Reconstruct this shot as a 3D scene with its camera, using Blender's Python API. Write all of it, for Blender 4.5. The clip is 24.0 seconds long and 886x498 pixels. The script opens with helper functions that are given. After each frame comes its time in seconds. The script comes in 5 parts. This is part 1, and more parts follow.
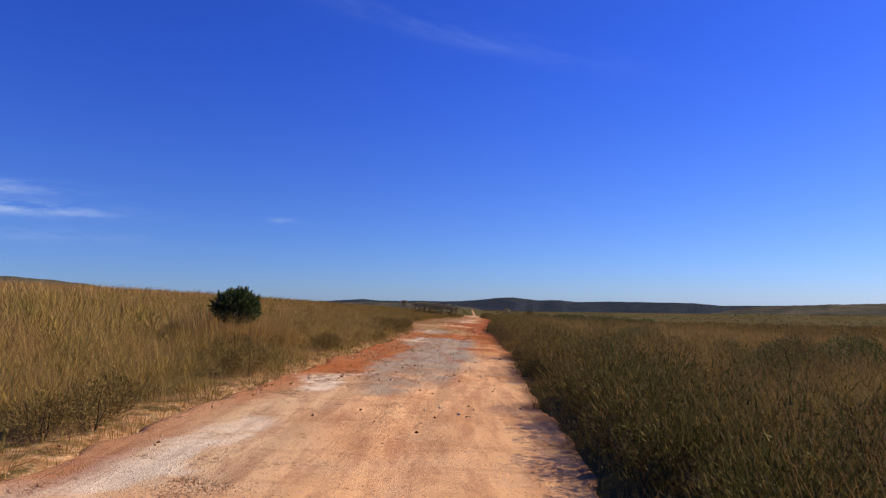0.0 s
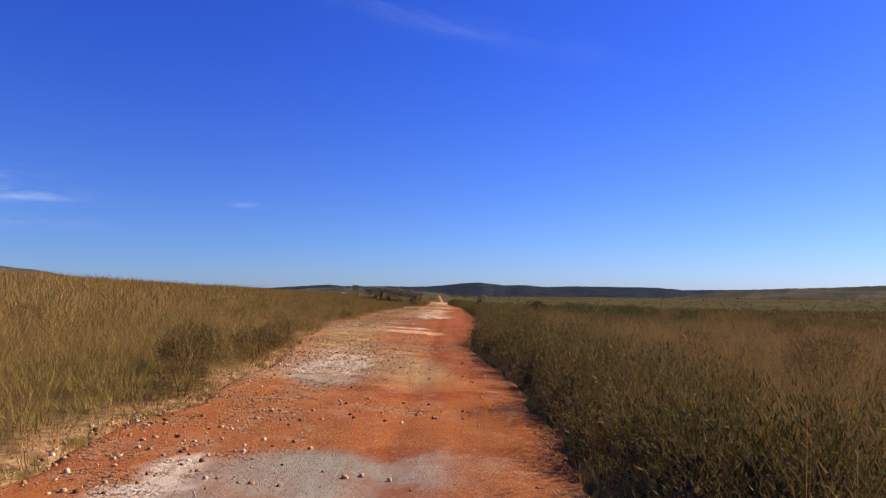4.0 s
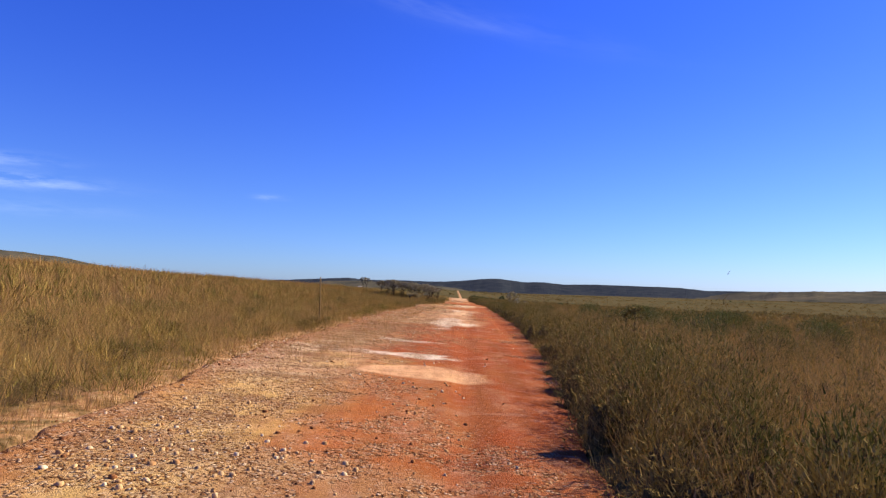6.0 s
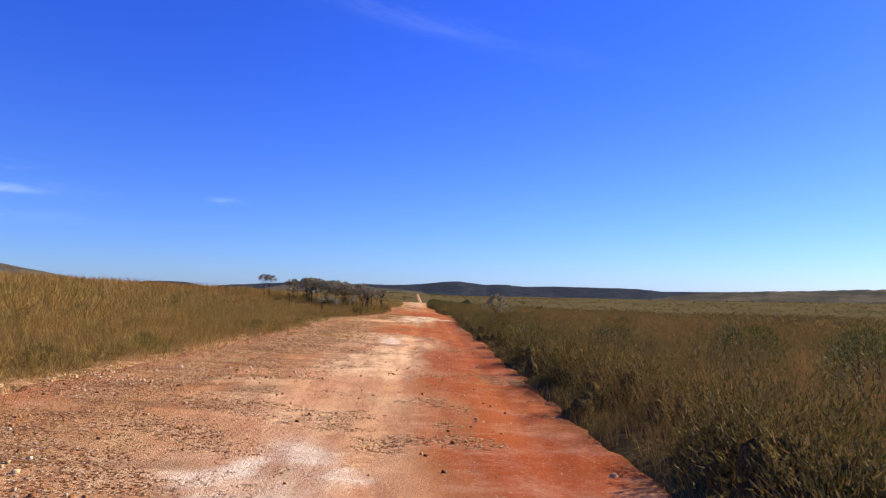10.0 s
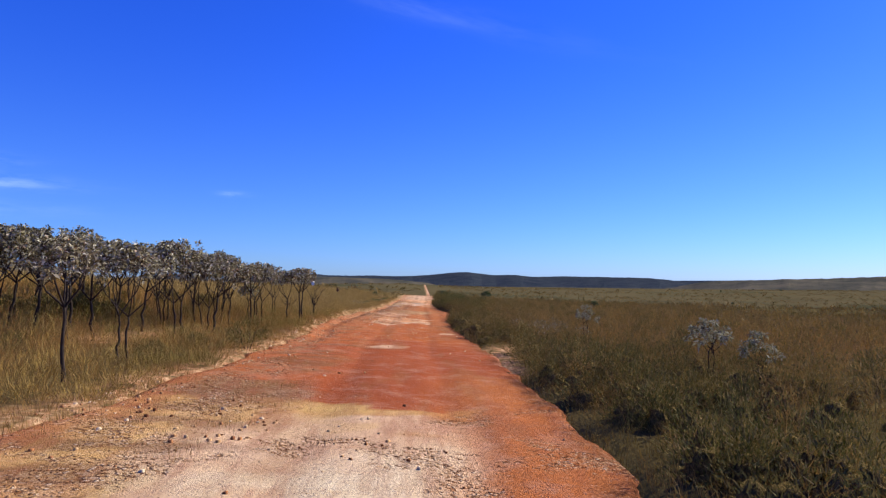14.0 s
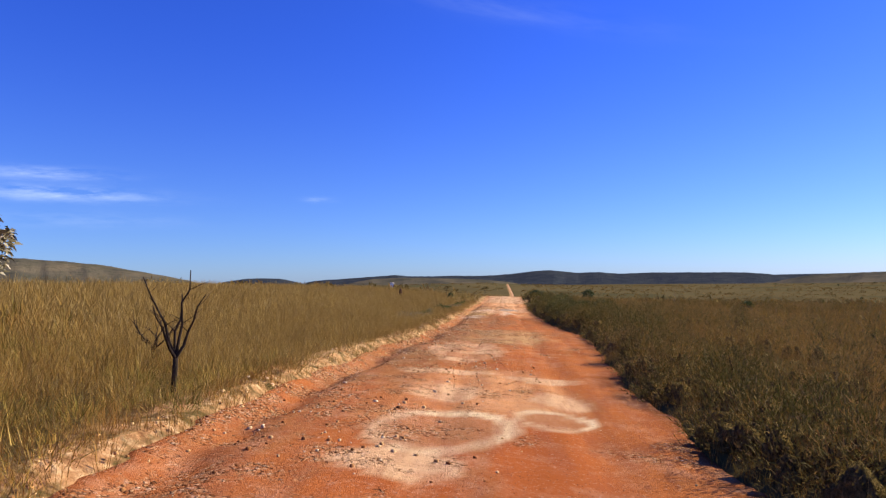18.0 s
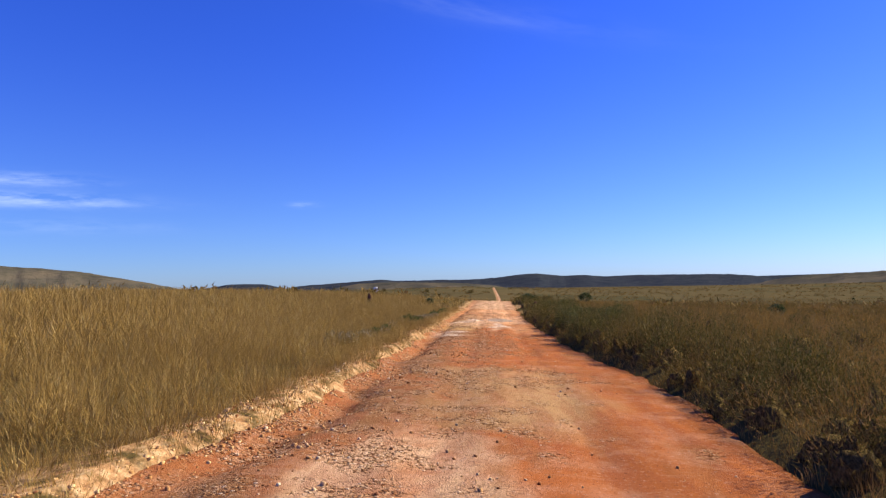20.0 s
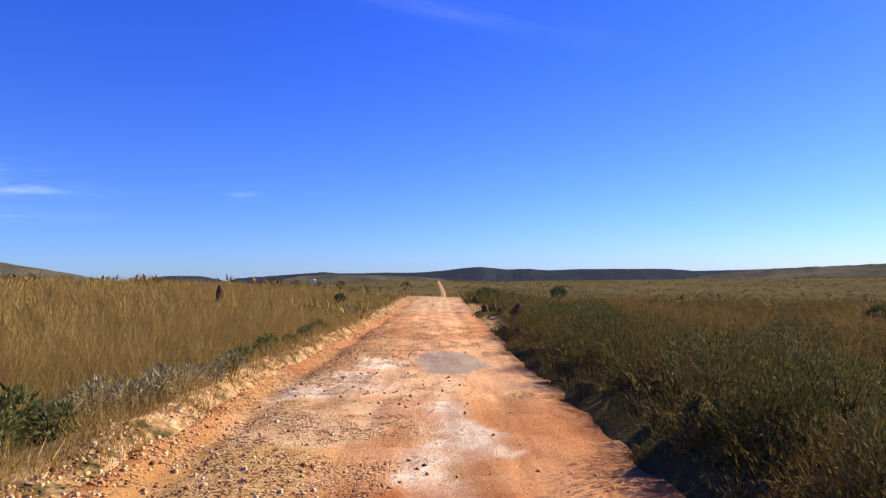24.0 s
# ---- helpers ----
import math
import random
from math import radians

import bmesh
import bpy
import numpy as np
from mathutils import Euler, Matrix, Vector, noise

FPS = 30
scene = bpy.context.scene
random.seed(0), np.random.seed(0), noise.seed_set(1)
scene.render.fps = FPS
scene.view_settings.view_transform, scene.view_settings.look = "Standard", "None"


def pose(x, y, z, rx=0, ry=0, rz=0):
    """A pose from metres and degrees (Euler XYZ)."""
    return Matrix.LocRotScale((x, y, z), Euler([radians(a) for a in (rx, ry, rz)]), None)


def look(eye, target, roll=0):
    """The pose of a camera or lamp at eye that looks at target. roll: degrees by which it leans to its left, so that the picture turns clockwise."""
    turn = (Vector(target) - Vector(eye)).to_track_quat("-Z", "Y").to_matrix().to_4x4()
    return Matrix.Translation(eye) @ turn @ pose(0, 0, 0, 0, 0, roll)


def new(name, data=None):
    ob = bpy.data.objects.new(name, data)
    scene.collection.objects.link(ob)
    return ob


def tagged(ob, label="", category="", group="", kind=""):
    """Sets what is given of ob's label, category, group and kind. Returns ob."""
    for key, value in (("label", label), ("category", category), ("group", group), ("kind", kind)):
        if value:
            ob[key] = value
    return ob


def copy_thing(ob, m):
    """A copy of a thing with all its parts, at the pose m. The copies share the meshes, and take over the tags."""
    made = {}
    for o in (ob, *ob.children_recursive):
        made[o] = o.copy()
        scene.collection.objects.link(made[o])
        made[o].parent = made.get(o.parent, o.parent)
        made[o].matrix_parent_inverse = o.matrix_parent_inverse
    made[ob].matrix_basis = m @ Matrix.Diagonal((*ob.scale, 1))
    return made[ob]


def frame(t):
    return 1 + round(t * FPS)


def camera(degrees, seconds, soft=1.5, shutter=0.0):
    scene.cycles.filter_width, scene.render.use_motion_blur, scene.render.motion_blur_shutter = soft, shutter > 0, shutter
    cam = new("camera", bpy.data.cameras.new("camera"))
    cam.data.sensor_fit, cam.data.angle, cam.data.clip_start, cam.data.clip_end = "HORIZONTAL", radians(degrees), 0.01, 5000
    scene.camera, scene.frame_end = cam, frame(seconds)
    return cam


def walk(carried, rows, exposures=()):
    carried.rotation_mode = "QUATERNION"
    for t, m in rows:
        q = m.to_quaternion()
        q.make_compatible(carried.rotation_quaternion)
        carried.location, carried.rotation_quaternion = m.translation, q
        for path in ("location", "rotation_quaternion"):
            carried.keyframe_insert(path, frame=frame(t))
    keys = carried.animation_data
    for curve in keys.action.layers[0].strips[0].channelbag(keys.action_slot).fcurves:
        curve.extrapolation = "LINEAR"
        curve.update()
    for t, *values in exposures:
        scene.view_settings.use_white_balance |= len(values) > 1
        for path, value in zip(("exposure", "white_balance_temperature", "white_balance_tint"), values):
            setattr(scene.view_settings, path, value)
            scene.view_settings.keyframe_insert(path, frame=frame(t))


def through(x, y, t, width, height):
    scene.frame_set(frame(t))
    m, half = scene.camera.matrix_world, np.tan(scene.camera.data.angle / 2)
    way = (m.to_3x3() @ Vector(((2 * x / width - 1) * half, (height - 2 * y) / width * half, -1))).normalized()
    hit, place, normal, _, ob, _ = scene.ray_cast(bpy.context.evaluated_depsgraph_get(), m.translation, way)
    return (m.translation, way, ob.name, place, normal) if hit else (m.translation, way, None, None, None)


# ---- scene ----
cam = camera(71.4, 24.0, soft=1.3)
PATH = [
    (0.0, pose(-0.658, -14.000, 1.612, 94.96, -0.12, 0.39)),
    (0.5, pose(-0.634, -11.403, 1.616, 94.50, 0.15, 0.49)),
    (1.0, pose(-0.656, -8.962, 1.620, 94.28, -0.09, -0.18)),
    (1.5, pose(-0.624, -6.619, 1.619, 94.17, -0.45, -0.45)),
    (2.0, pose(-0.507, -4.183, 1.612, 93.53, -0.65, -1.00)),
    (2.5, pose(-0.344, -1.688, 1.601, 93.68, -0.38, -1.39)),
    (3.0, pose(-0.141, 0.640, 1.586, 93.56, 0.53, -2.48)),
    (3.5, pose(0.042, 3.006, 1.570, 93.71, 0.41, -2.69)),
    (5.5, pose(0.152, 13.895, 1.514, 93.01, -1.47, -1.60)),
    (6.0, pose(0.234, 16.904, 1.491, 93.15, -1.14, -0.96)),
    (6.5, pose(0.335, 19.470, 1.467, 93.18, -0.60, -0.93)),
    (7.0, pose(0.510, 22.127, 1.437, 93.15, -0.31, -2.02)),
    (7.5, pose(0.693, 23.715, 1.414, 93.27, 1.12, -1.80)),
    (7.6, pose(0.655, 23.982, 1.414, 93.24, 1.47, -2.30)),
    (7.8, pose(0.975, 27.813, 1.362, 94.21, 1.53, -3.48)),
    (8.0, pose(1.210, 29.891, 1.330, 94.18, 0.11, -3.46)),
    (8.5, pose(1.404, 32.505, 1.293, 94.23, -0.04, -3.86)),
    (9.0, pose(1.588, 35.029, 1.256, 93.23, -0.89, -3.92)),
    (9.5, pose(1.742, 37.098, 1.225, 93.43, -0.80, -4.78)),
    (11.5, pose(3.463, 64.625, 0.785, 93.52, 0.29, -3.58)),
    (12.0, pose(3.731, 68.384, 0.717, 92.57, -0.11, -3.03)),
    (12.5, pose(3.994, 71.689, 0.655, 93.45, 0.42, -2.19)),
    (13.0, pose(4.119, 73.938, 0.614, 93.36, 0.60, -2.61)),
    (13.5, pose(4.278, 76.454, 0.567, 93.03, 0.05, -3.07)),
    (14.0, pose(4.481, 79.190, 0.513, 92.66, -0.12, -3.85)),
    (14.5, pose(4.673, 81.864, 0.460, 92.43, 0.51, -3.17)),
    (15.0, pose(4.742, 84.204, 0.418, 93.45, 0.52, -1.62)),
    (15.5, pose(4.785, 86.815, 0.372, 93.56, 0.57, -0.42)),
    (16.0, pose(4.849, 89.320, 0.327, 93.78, 1.46, 0.39)),
    (16.5, pose(4.799, 91.575, 0.291, 93.92, 1.01, 1.59)),
    (17.0, pose(4.712, 93.879, 0.256, 93.66, 0.64, 2.47)),
    (17.5, pose(4.601, 95.849, 0.227, 93.29, 0.41, 3.18)),
    (18.0, pose(4.474, 98.049, 0.195, 92.69, 1.04, 3.70)),
    (18.5, pose(4.384, 99.756, 0.169, 92.97, 1.56, 4.25)),
    (20.5, pose(4.632, 110.246, -0.033, 93.10, 1.04, 1.55)),
    (21.0, pose(4.610, 112.243, -0.068, 93.24, 0.31, 0.96)),
    (21.5, pose(4.601, 113.841, -0.097, 92.88, 0.18, 0.29)),
    (22.0, pose(4.765, 117.169, -0.166, 93.15, -0.31, -1.16)),
    (22.5, pose(4.995, 120.482, -0.239, 92.72, -0.22, -1.52)),
    (23.0, pose(5.154, 122.809, -0.291, 92.36, 0.47, -1.92)),
    (23.5, pose(5.309, 125.565, -0.349, 92.57, 1.02, -2.40)),
    (24.0, pose(5.484, 128.347, -0.409, 92.29, 1.17, -2.68)),
]
walk(cam, PATH, exposures=(
    (0.0, 0.32, 6500, 10), (1.0, 0.36, 6600, 10), (2.0, 0.52, 7000, 10), (3.0, 0.37, 6600, 10), (6.0, 0.78, 6600, 10), (7.0, 0.74, 6450, 10), (8.0, 0.72, 6650, 10), (9.0, 0.78, 6550, 10), (12.0, 0.76, 6100, 10),
    (13.0, 0.76, 6050, 10), (14.0, 0.66, 5700, 10), (15.0, 0.66, 6250, 10), (16.0, 0.60, 6450, 10), (17.0, 0.77, 6550, 10), (18.0, 0.74, 6550, 10), (22.0, 0.80, 6500, 10), (24.0, 0.84, 6400, 10)))

# ---- light ----
SUN_AZ, SUN_EL = 62.0, 30.0  # degrees clockwise from +y, above the horizon
SUN_DIR = Vector((math.sin(radians(SUN_AZ)) * math.cos(radians(SUN_EL)), math.cos(radians(SUN_AZ)) * math.cos(radians(SUN_EL)), math.sin(radians(SUN_EL))))

sun = new("sun", bpy.data.lights.new("sun", "SUN"))
sun.data.energy, sun.data.angle, sun.data.color = 5.0, radians(0.6), (1.0, 0.89, 0.70)
sun.matrix_world = look(SUN_DIR * 100, (0, 0, 0))


def nodes_of(tree):
    """Short hands for wiring nodes."""
    def add(kind, inputs=None, **props):
        n = tree.nodes.new(kind)
        for k, v in props.items():
            setattr(n, k, v)
        for k, v in (inputs or {}).items():
            if isinstance(v, bpy.types.NodeSocket):
                tree.links.new(v, n.inputs[k])
            else:
                n.inputs[k].default_value = v
        return n
    return add


def make_world():
    world = bpy.data.worlds.new("sky")
    scene.world = world
    world.use_nodes = True
    tree = world.node_tree
    tree.nodes.clear()
    add = nodes_of(tree)
    sky = add("ShaderNodeTexSky", sky_type="NISHITA", sun_disc=False, sun_elevation=radians(SUN_EL), sun_rotation=radians(SUN_AZ),
              altitude=900.0, air_density=1.0, dust_density=0.35, ozone_density=5.0)
    # thin cirrus: long streaks low on one side and one faint band high up
    co = add("ShaderNodeTexCoord")
    sep = add("ShaderNodeSeparateXYZ", {0: co.outputs["Generated"]})
    x, y, z = sep.outputs
    az = add("ShaderNodeMath", {0: x, 1: y}, operation="ARCTAN2").outputs[0]
    el = add("ShaderNodeMath", {0: z}, operation="ARCSINE").outputs[0]
    # a clear, dry upland sky: deeper blue with height
    deep = add("ShaderNodeMapRange", {0: z, 1: 0.0, 2: 0.42, 3: 0.0, 4: 1.0}, interpolation_type="SMOOTHSTEP").outputs[0]
    hue = add("ShaderNodeMix", {0: deep, 6: (0.445, 0.585, 1.0, 1), 7: (0.25, 0.46, 1.36, 1)}, data_type="RGBA").outputs[2]
    west = add("ShaderNodeMapRange", {0: x, 1: -0.7, 2: 0.7, 3: 1.15, 4: 1.05}).outputs[0]
    hue = add("ShaderNodeVectorMath", {0: hue, 1: west}, operation="MULTIPLY").outputs[0]
    tint = add("ShaderNodeMix", {0: 1.0, 6: sky.outputs[0], 7: hue}, data_type="RGBA", blend_type="MULTIPLY")

    def streak(a0, e0, wa, we, slope, scale, amount, seed):
        da = add("ShaderNodeMath", {0: az, 1: radians(a0)}, operation="SUBTRACT").outputs[0]
        de = add("ShaderNodeMath", {0: el, 1: radians(e0)}, operation="SUBTRACT").outputs[0]
        de = add("ShaderNodeMath", {0: da, 1: -slope, 2: de}, operation="MULTIPLY_ADD").outputs[0]
        qa = add("ShaderNodeMath", {0: da, 1: radians(wa)}, operation="DIVIDE").outputs[0]
        qe = add("ShaderNodeMath", {0: de, 1: radians(we)}, operation="DIVIDE").outputs[0]
        r = add("ShaderNodeMath", {0: qa, 1: qa}, operation="MULTIPLY").outputs[0]
        r = add("ShaderNodeMath", {0: qe, 1: qe, 2: r}, operation="MULTIPLY_ADD").outputs[0]
        fall = add("ShaderNodeMath", {0: r, 1: -1.0}, operation="MULTIPLY").outputs[0]
        fall = add("ShaderNodeMath", {0: fall}, operation="EXPONENT").outputs[0]
        v = add("ShaderNodeCombineXYZ", {0: da, 1: add("ShaderNodeMath", {0: de, 1: 5.0}, operation="MULTIPLY").outputs[0], 2: seed})
        n = add("ShaderNodeTexNoise", {"Vector": v.outputs[0], "Scale": scale, "Detail": 4.0, "Roughness": 0.6}).outputs[0]
        n = add("ShaderNodeMapRange", {0: n, 1: 0.35, 2: 0.75, 3: 0.0, 4: amount}).outputs[0]
        return add("ShaderNodeMath", {0: fall, 1: n}, operation="MULTIPLY").outputs[0]
    c = streak(-36.0, 7.2, 6.5, 0.55, 0.0, 16.0, 0.75, 1.0)
    for args in ((-37.0, 8.7, 4.5, 0.5, 0.02, 18.0, 0.5, 2.0), (0.0, 24.3, 15.0, 1.0, -0.22, 6.0, 0.11, 4.0),
                 (-35.0, 5.2, 8.0, 0.6, 0.0, 12.0, 0.18, 5.0), (-15.0, 7.3, 1.2, 0.25, 0.0, 30.0, 0.3, 6.0)):
        c = add("ShaderNodeMath", {0: c, 1: streak(*args)}, operation="ADD").outputs[0]
    mix = add("ShaderNodeMix", {0: c, 6: tint.outputs[2], 7: (5.2, 6.4, 8.8, 1)}, data_type="RGBA")
    bg = add("ShaderNodeBackground", {0: mix.outputs[2], 1: 0.085})
    out = add("ShaderNodeOutputWorld", {0: bg.outputs[0]})


make_world()

# ---- numbers of the terrain ----
TURN = 0.047  # the road's lean from +y; u = x - TURN * y is the offset across it
ROAD_Y = (-34, -14, -4, 6, 16, 22, 30, 36, 44, 66, 74, 80, 84, 92, 100, 108, 116, 126, 140, 170, 190, 260, 420, 600, 700)
ROAD_L = (-3.5, -3.5, -3.4, -3.1, -3.1, -3.9, -4.5, -4.4, -4.8, -4.3, -4.3, -3.5, -2.8, -2.6, -3.0, -3.4, -2.9, -2.9, -3.3, -3.6, -3.7, -2.4, -1.0, -4.4, -4.4)
ROAD_R = (1.2, 1.15, 0.95, 1.05, 1.0, 0.6, 1.3, 1.6, 2.0, 2.1, 2.15, 2.35, 2.4, 2.3, 1.75, 1.6, 2.2, 1.35, 1.0, 1.1, 1.2, 0.6, 0.6, -3.0, -3.0)


def fbm(x, y, size, octaves=3, seed=0):
    """Smooth value noise from 0 to 1 with features of that size, on arrays."""
    x, y = np.asarray(x, float) / size, np.asarray(y, float) / size
    total, amp, norm = 0.0, 1.0, 0.0
    for o in range(octaves):
        xi, yi = np.floor(x).astype(np.int64), np.floor(y).astype(np.int64)
        fx, fy = x - xi, y - yi
        fx, fy = fx * fx * (3 - 2 * fx), fy * fy * (3 - 2 * fy)

        def corner(i, j):
            h = (i * 374761393 + j * 668265263 + (seed + o * 17) * 974634777) & 0xFFFFFFFF
            h = ((h ^ (h >> 13)) * 1274126177) & 0xFFFFFFFF
            return ((h ^ (h >> 16)) & 0xFFFF) / 65535.0
        v = (corner(xi, yi) * (1 - fx) + corner(xi + 1, yi) * fx) * (1 - fy) + (corner(xi, yi + 1) * (1 - fx) + corner(xi + 1, yi + 1) * fx) * fy
        total, norm = total + amp * v, norm + amp
        amp, x, y = amp * 0.5, x * 2.03 + 11.7, y * 2.03 + 5.3
    return total / norm


def smooth(a, b, x):
    t = np.clip((np.asarray(x, float) - a) / (b - a), 0, 1)
    return t * t * (3 - 2 * t)


def profile(y):
    """Height of the road along its length."""
    y = np.asarray(y, float)
    def curve(q):
        return -0.01733 * q * q / 100 + 0.0047977 * q ** 3 / 10000
    k = smooth(40, 62, y)
    z = (1 - k) * (0.212 + curve(np.clip(y + 14, 0, 240))) + k * curve(np.clip(y, 0, 240))
    # past the crest the land falls into a wide shallow valley and rises again to the plain
    k = smooth(160, 184, y)
    valley = np.interp(y, (160, 178, 190, 200, 215, 235, 262, 300, 345, 390, 430, 520, 620, 700, 1000, 2000, 3000, 4800),
                       (-2.45, -2.60, -2.74, -3.4, -4.8, -6.8, -9.0, -10.8, -11.4, -10.9, -9.3, -7.8, -7.0, -7.1, -10.5, -24, -38, -64))
    return (1 - k) * z + k * valley - 0.010 * np.maximum(-14 - y, 0)


def edge_left(y):
    return np.interp(y, ROAD_Y, ROAD_L) + 0.4 * (fbm(y, y * 0 + 3, 2.2, 3, 5) - 0.5) + 0.24 * (fbm(y, y * 0 + 5, 0.5, 2, 8) - 0.5)


def edge_right(y):
    return np.interp(y, ROAD_Y, ROAD_R) + 0.36 * (fbm(y, y * 0 + 9, 1.6, 3, 6) - 0.5) + 0.2 * (fbm(y, y * 0 + 7, 0.5, 2, 9) - 0.5)


def capsule(x, y, x0, y0, x1, y1, r):
    """1 inside a rounded stroke from one point to another, 0 outside."""
    dx, dy = x1 - x0, y1 - y0
    t = np.clip(((x - x0) * dx + (y - y0) * dy) / (dx * dx + dy * dy), 0, 1)
    d = np.hypot(x - x0 - t * dx, y - y0 - t * dy)
    return 1 - smooth(r * 0.7, r * 1.25, d + 0.25 * (fbm(x, y, 0.7, 2, 21) - 0.5))


def clearing(x, y):
    """Bare side paths and soil beside the road."""
    m = capsule(x, y, 1.6, 5.2, 2.85, 7.1, 0.42)
    for args in ((2.85, 7.1, 5.0, 10.2, 0.4), (2.1, 7.0, 2.5, 7.4, 0.25), (3.6, 33.9, 4.6, 36.0, 0.28), (5.0, 35.2, 6.5, 39.0, 0.3), (6.5, 39.0, 8.5, 41.4, 0.3), (6.4, 89.8, 7.0, 95.1, 0.28),
                 (6.9, 95.0, 8.1, 96.1, 0.5), (-1.0, 72.0, 0.2, 77.5, 0.9), (-0.6, 67.5, 0.3, 70.0, 0.8), (-1.6, 92.0, -1.0, 95.5, 0.5), (8.35, 149.0, 8.9, 157.0, 0.4), (9.1, 163.0, 9.9, 174.0, 0.5)):
        m = np.maximum(m, capsule(x, y, *args))
    return m


def land(x, y):
    """Height of the open land, without the road's own shape."""
    x, y = np.asarray(x, float), np.asarray(y, float)
    u = x - TURN * np.clip(y, -200, 700)
    m = np.maximum(-u, 0)
    lim = np.interp(y, (-60, 60, 110, 200, 400), (44, 44, 27, 26, 20))
    ml = lim * np.tanh(m / lim)
    left = 0.0524 * ml + 0.05 * np.maximum(ml - 6, 0)
    left = left + 0.32 * smooth(7, 20, ml) * np.interp(y, (28, 50, 105, 140), (0, 1, 1, 0))
    left = left * (1 - smooth(300, 2500, y)) - 0.008 * np.maximum(m - 90, 0) * smooth(60, 200, y)
    r = np.maximum(u, 0)
    right = -0.0524 * 55 * np.tanh(r / 55) - 0.009 * np.maximum(r - 60, 0)
    z = profile(y) + left + right + tilt(x, y)
    far = smooth(6, 40, np.abs(u))
    z = z + far * 0.5 * (fbm(x, y, 23, 3, 31) - 0.5) + smooth(80, 400, np.hypot(u, y * 0.4)) * 4.0 * (fbm(x, y, 260, 3, 33) - 0.5)
    return z


def tilt(x, y):
    """The road leans a little more to the east in two places."""
    u = x - TURN * np.clip(y, -200, 700)
    return -7 * np.tanh(u / 7) * np.interp(y, (8, 18, 34, 42, 50, 84, 94, 104, 116, 126), (0, 0.009, 0.012, 0.004, 0, 0, 0.012, 0.018, 0.006, 0))


def ground_z(x, y):
    """Height of the ground sheet: the land, cut down along the road."""
    u = x - TURN * np.clip(y, -200, 700)
    el, er = edge_left(y), edge_right(y)
    inside = smooth(-0.05, 0.35, u - el) * smooth(-0.05, 0.35, er - u)
    z = land(x, y) + 0.06 * (fbm(x, y, 0.9, 3, 41) - 0.5) + 0.28 * np.exp(-((x + 6.4) ** 2 + ((y - 2.2) / 1.4) ** 2) / 3.2)
    bank = np.exp(-((u - el + 0.15) / 0.3) ** 2) * np.interp(y, (85, 105, 150, 200), (0, 0.10, 0.13, 0))
    shelf = np.interp(y, (-20, 40, 60, 96, 112, 170, 260), (0.07, 0.08, 0.06, 0.05, 0.11, 0.13, 0))
    bank = bank + shelf * smooth(0.02, 0.3, u - er) * (1 - smooth(6, 16, u - er)) * (1 - clearing(x, y))
    crumbs = np.exp(-((u - el + 0.1) / 0.45) ** 2) * 0.17 * (fbm(x, y, 0.32, 3, 43) - 0.5) * np.interp(y, (0, 85, 105, 150, 200), (0.4, 0.6, 1.7, 1.7, 0))
    return z + bank + crumbs - 0.22 * inside - 0.05 * clearing(x, y)


def road_z(x, y):
    """Height of the road's surface: wheel ruts, crown, gutter and lumps."""
    u = x - TURN * np.clip(y, -200, 700)
    el, er = edge_left(y), edge_right(y)
    mid = np.interp(y, (-14, 26, 75, 95, 130, 200), (0.0, 0.25, 0.75, 0.0, -0.6, -0.9))
    ruts = -0.028 * (np.exp(-((u - mid - 0.75) / 0.22) ** 2) + np.exp(-((u - mid + 0.75) / 0.22) ** 2))
    lumps = 0.05 * (fbm(x, y, 1.4, 3, 51) - 0.5) + 0.022 * (fbm(x, y, 0.25, 3, 52) - 0.5) + 0.03 * (fbm(x * 0.5, y * 1.6, 2.0, 2, 53) - 0.5)
    gutter = -0.12 * np.exp(-((u - el - 0.45) / 0.25) ** 2) * np.interp(y, (90, 105, 150, 200), (0, 1, 1, 0)) * (0.2 + 1.4 * fbm(x, y, 0.8, 3, 54))
    fall = -0.5 * (1 - smooth(-0.28, 0.06, u - el)) - 0.5 * (1 - smooth(-0.28, 0.06, er - u))
    return land(x, y) + ruts + lumps + gutter + fall


# ---- meshes ----
def mesh_of(name, verts, quads=None, tris=None, flat=True):
    """A mesh from arrays of points and of four- and three-cornered faces."""
    quads = np.zeros((0, 4), int) if quads is None else np.asarray(quads)
    tris = np.zeros((0, 3), int) if tris is None else np.asarray(tris)
    me = bpy.data.meshes.new(name)
    nq, nt = len(quads), len(tris)
    me.vertices.add(len(verts))
    me.vertices.foreach_set("co", np.asarray(verts, np.float32).ravel())
    me.loops.add(4 * nq + 3 * nt)
    me.loops.foreach_set("vertex_index", np.concatenate([quads.ravel(), tris.ravel()]).astype(np.int32))
    me.polygons.add(nq + nt)
    me.polygons.foreach_set("loop_start", np.concatenate([np.arange(nq) * 4, 4 * nq + np.arange(nt) * 3]).astype(np.int32))
    if not flat:
        me.polygons.foreach_set("use_smooth", np.ones(nq + nt, bool))
    me.update(calc_edges=True)
    me.validate()
    return me


def grid_faces(nu, nv):
    i = np.arange(nu * nv).reshape(nv, nu)
    return np.stack([i[:-1, :-1], i[:-1, 1:], i[1:, 1:], i[1:, :-1]], -1).reshape(-1, 4)


def part(name, me, material, parent, label=""):
    ob = new(name, me)
    if material and not me.materials:
        me.materials.append(material)
    ob.parent = parent
    return tagged(ob, label)


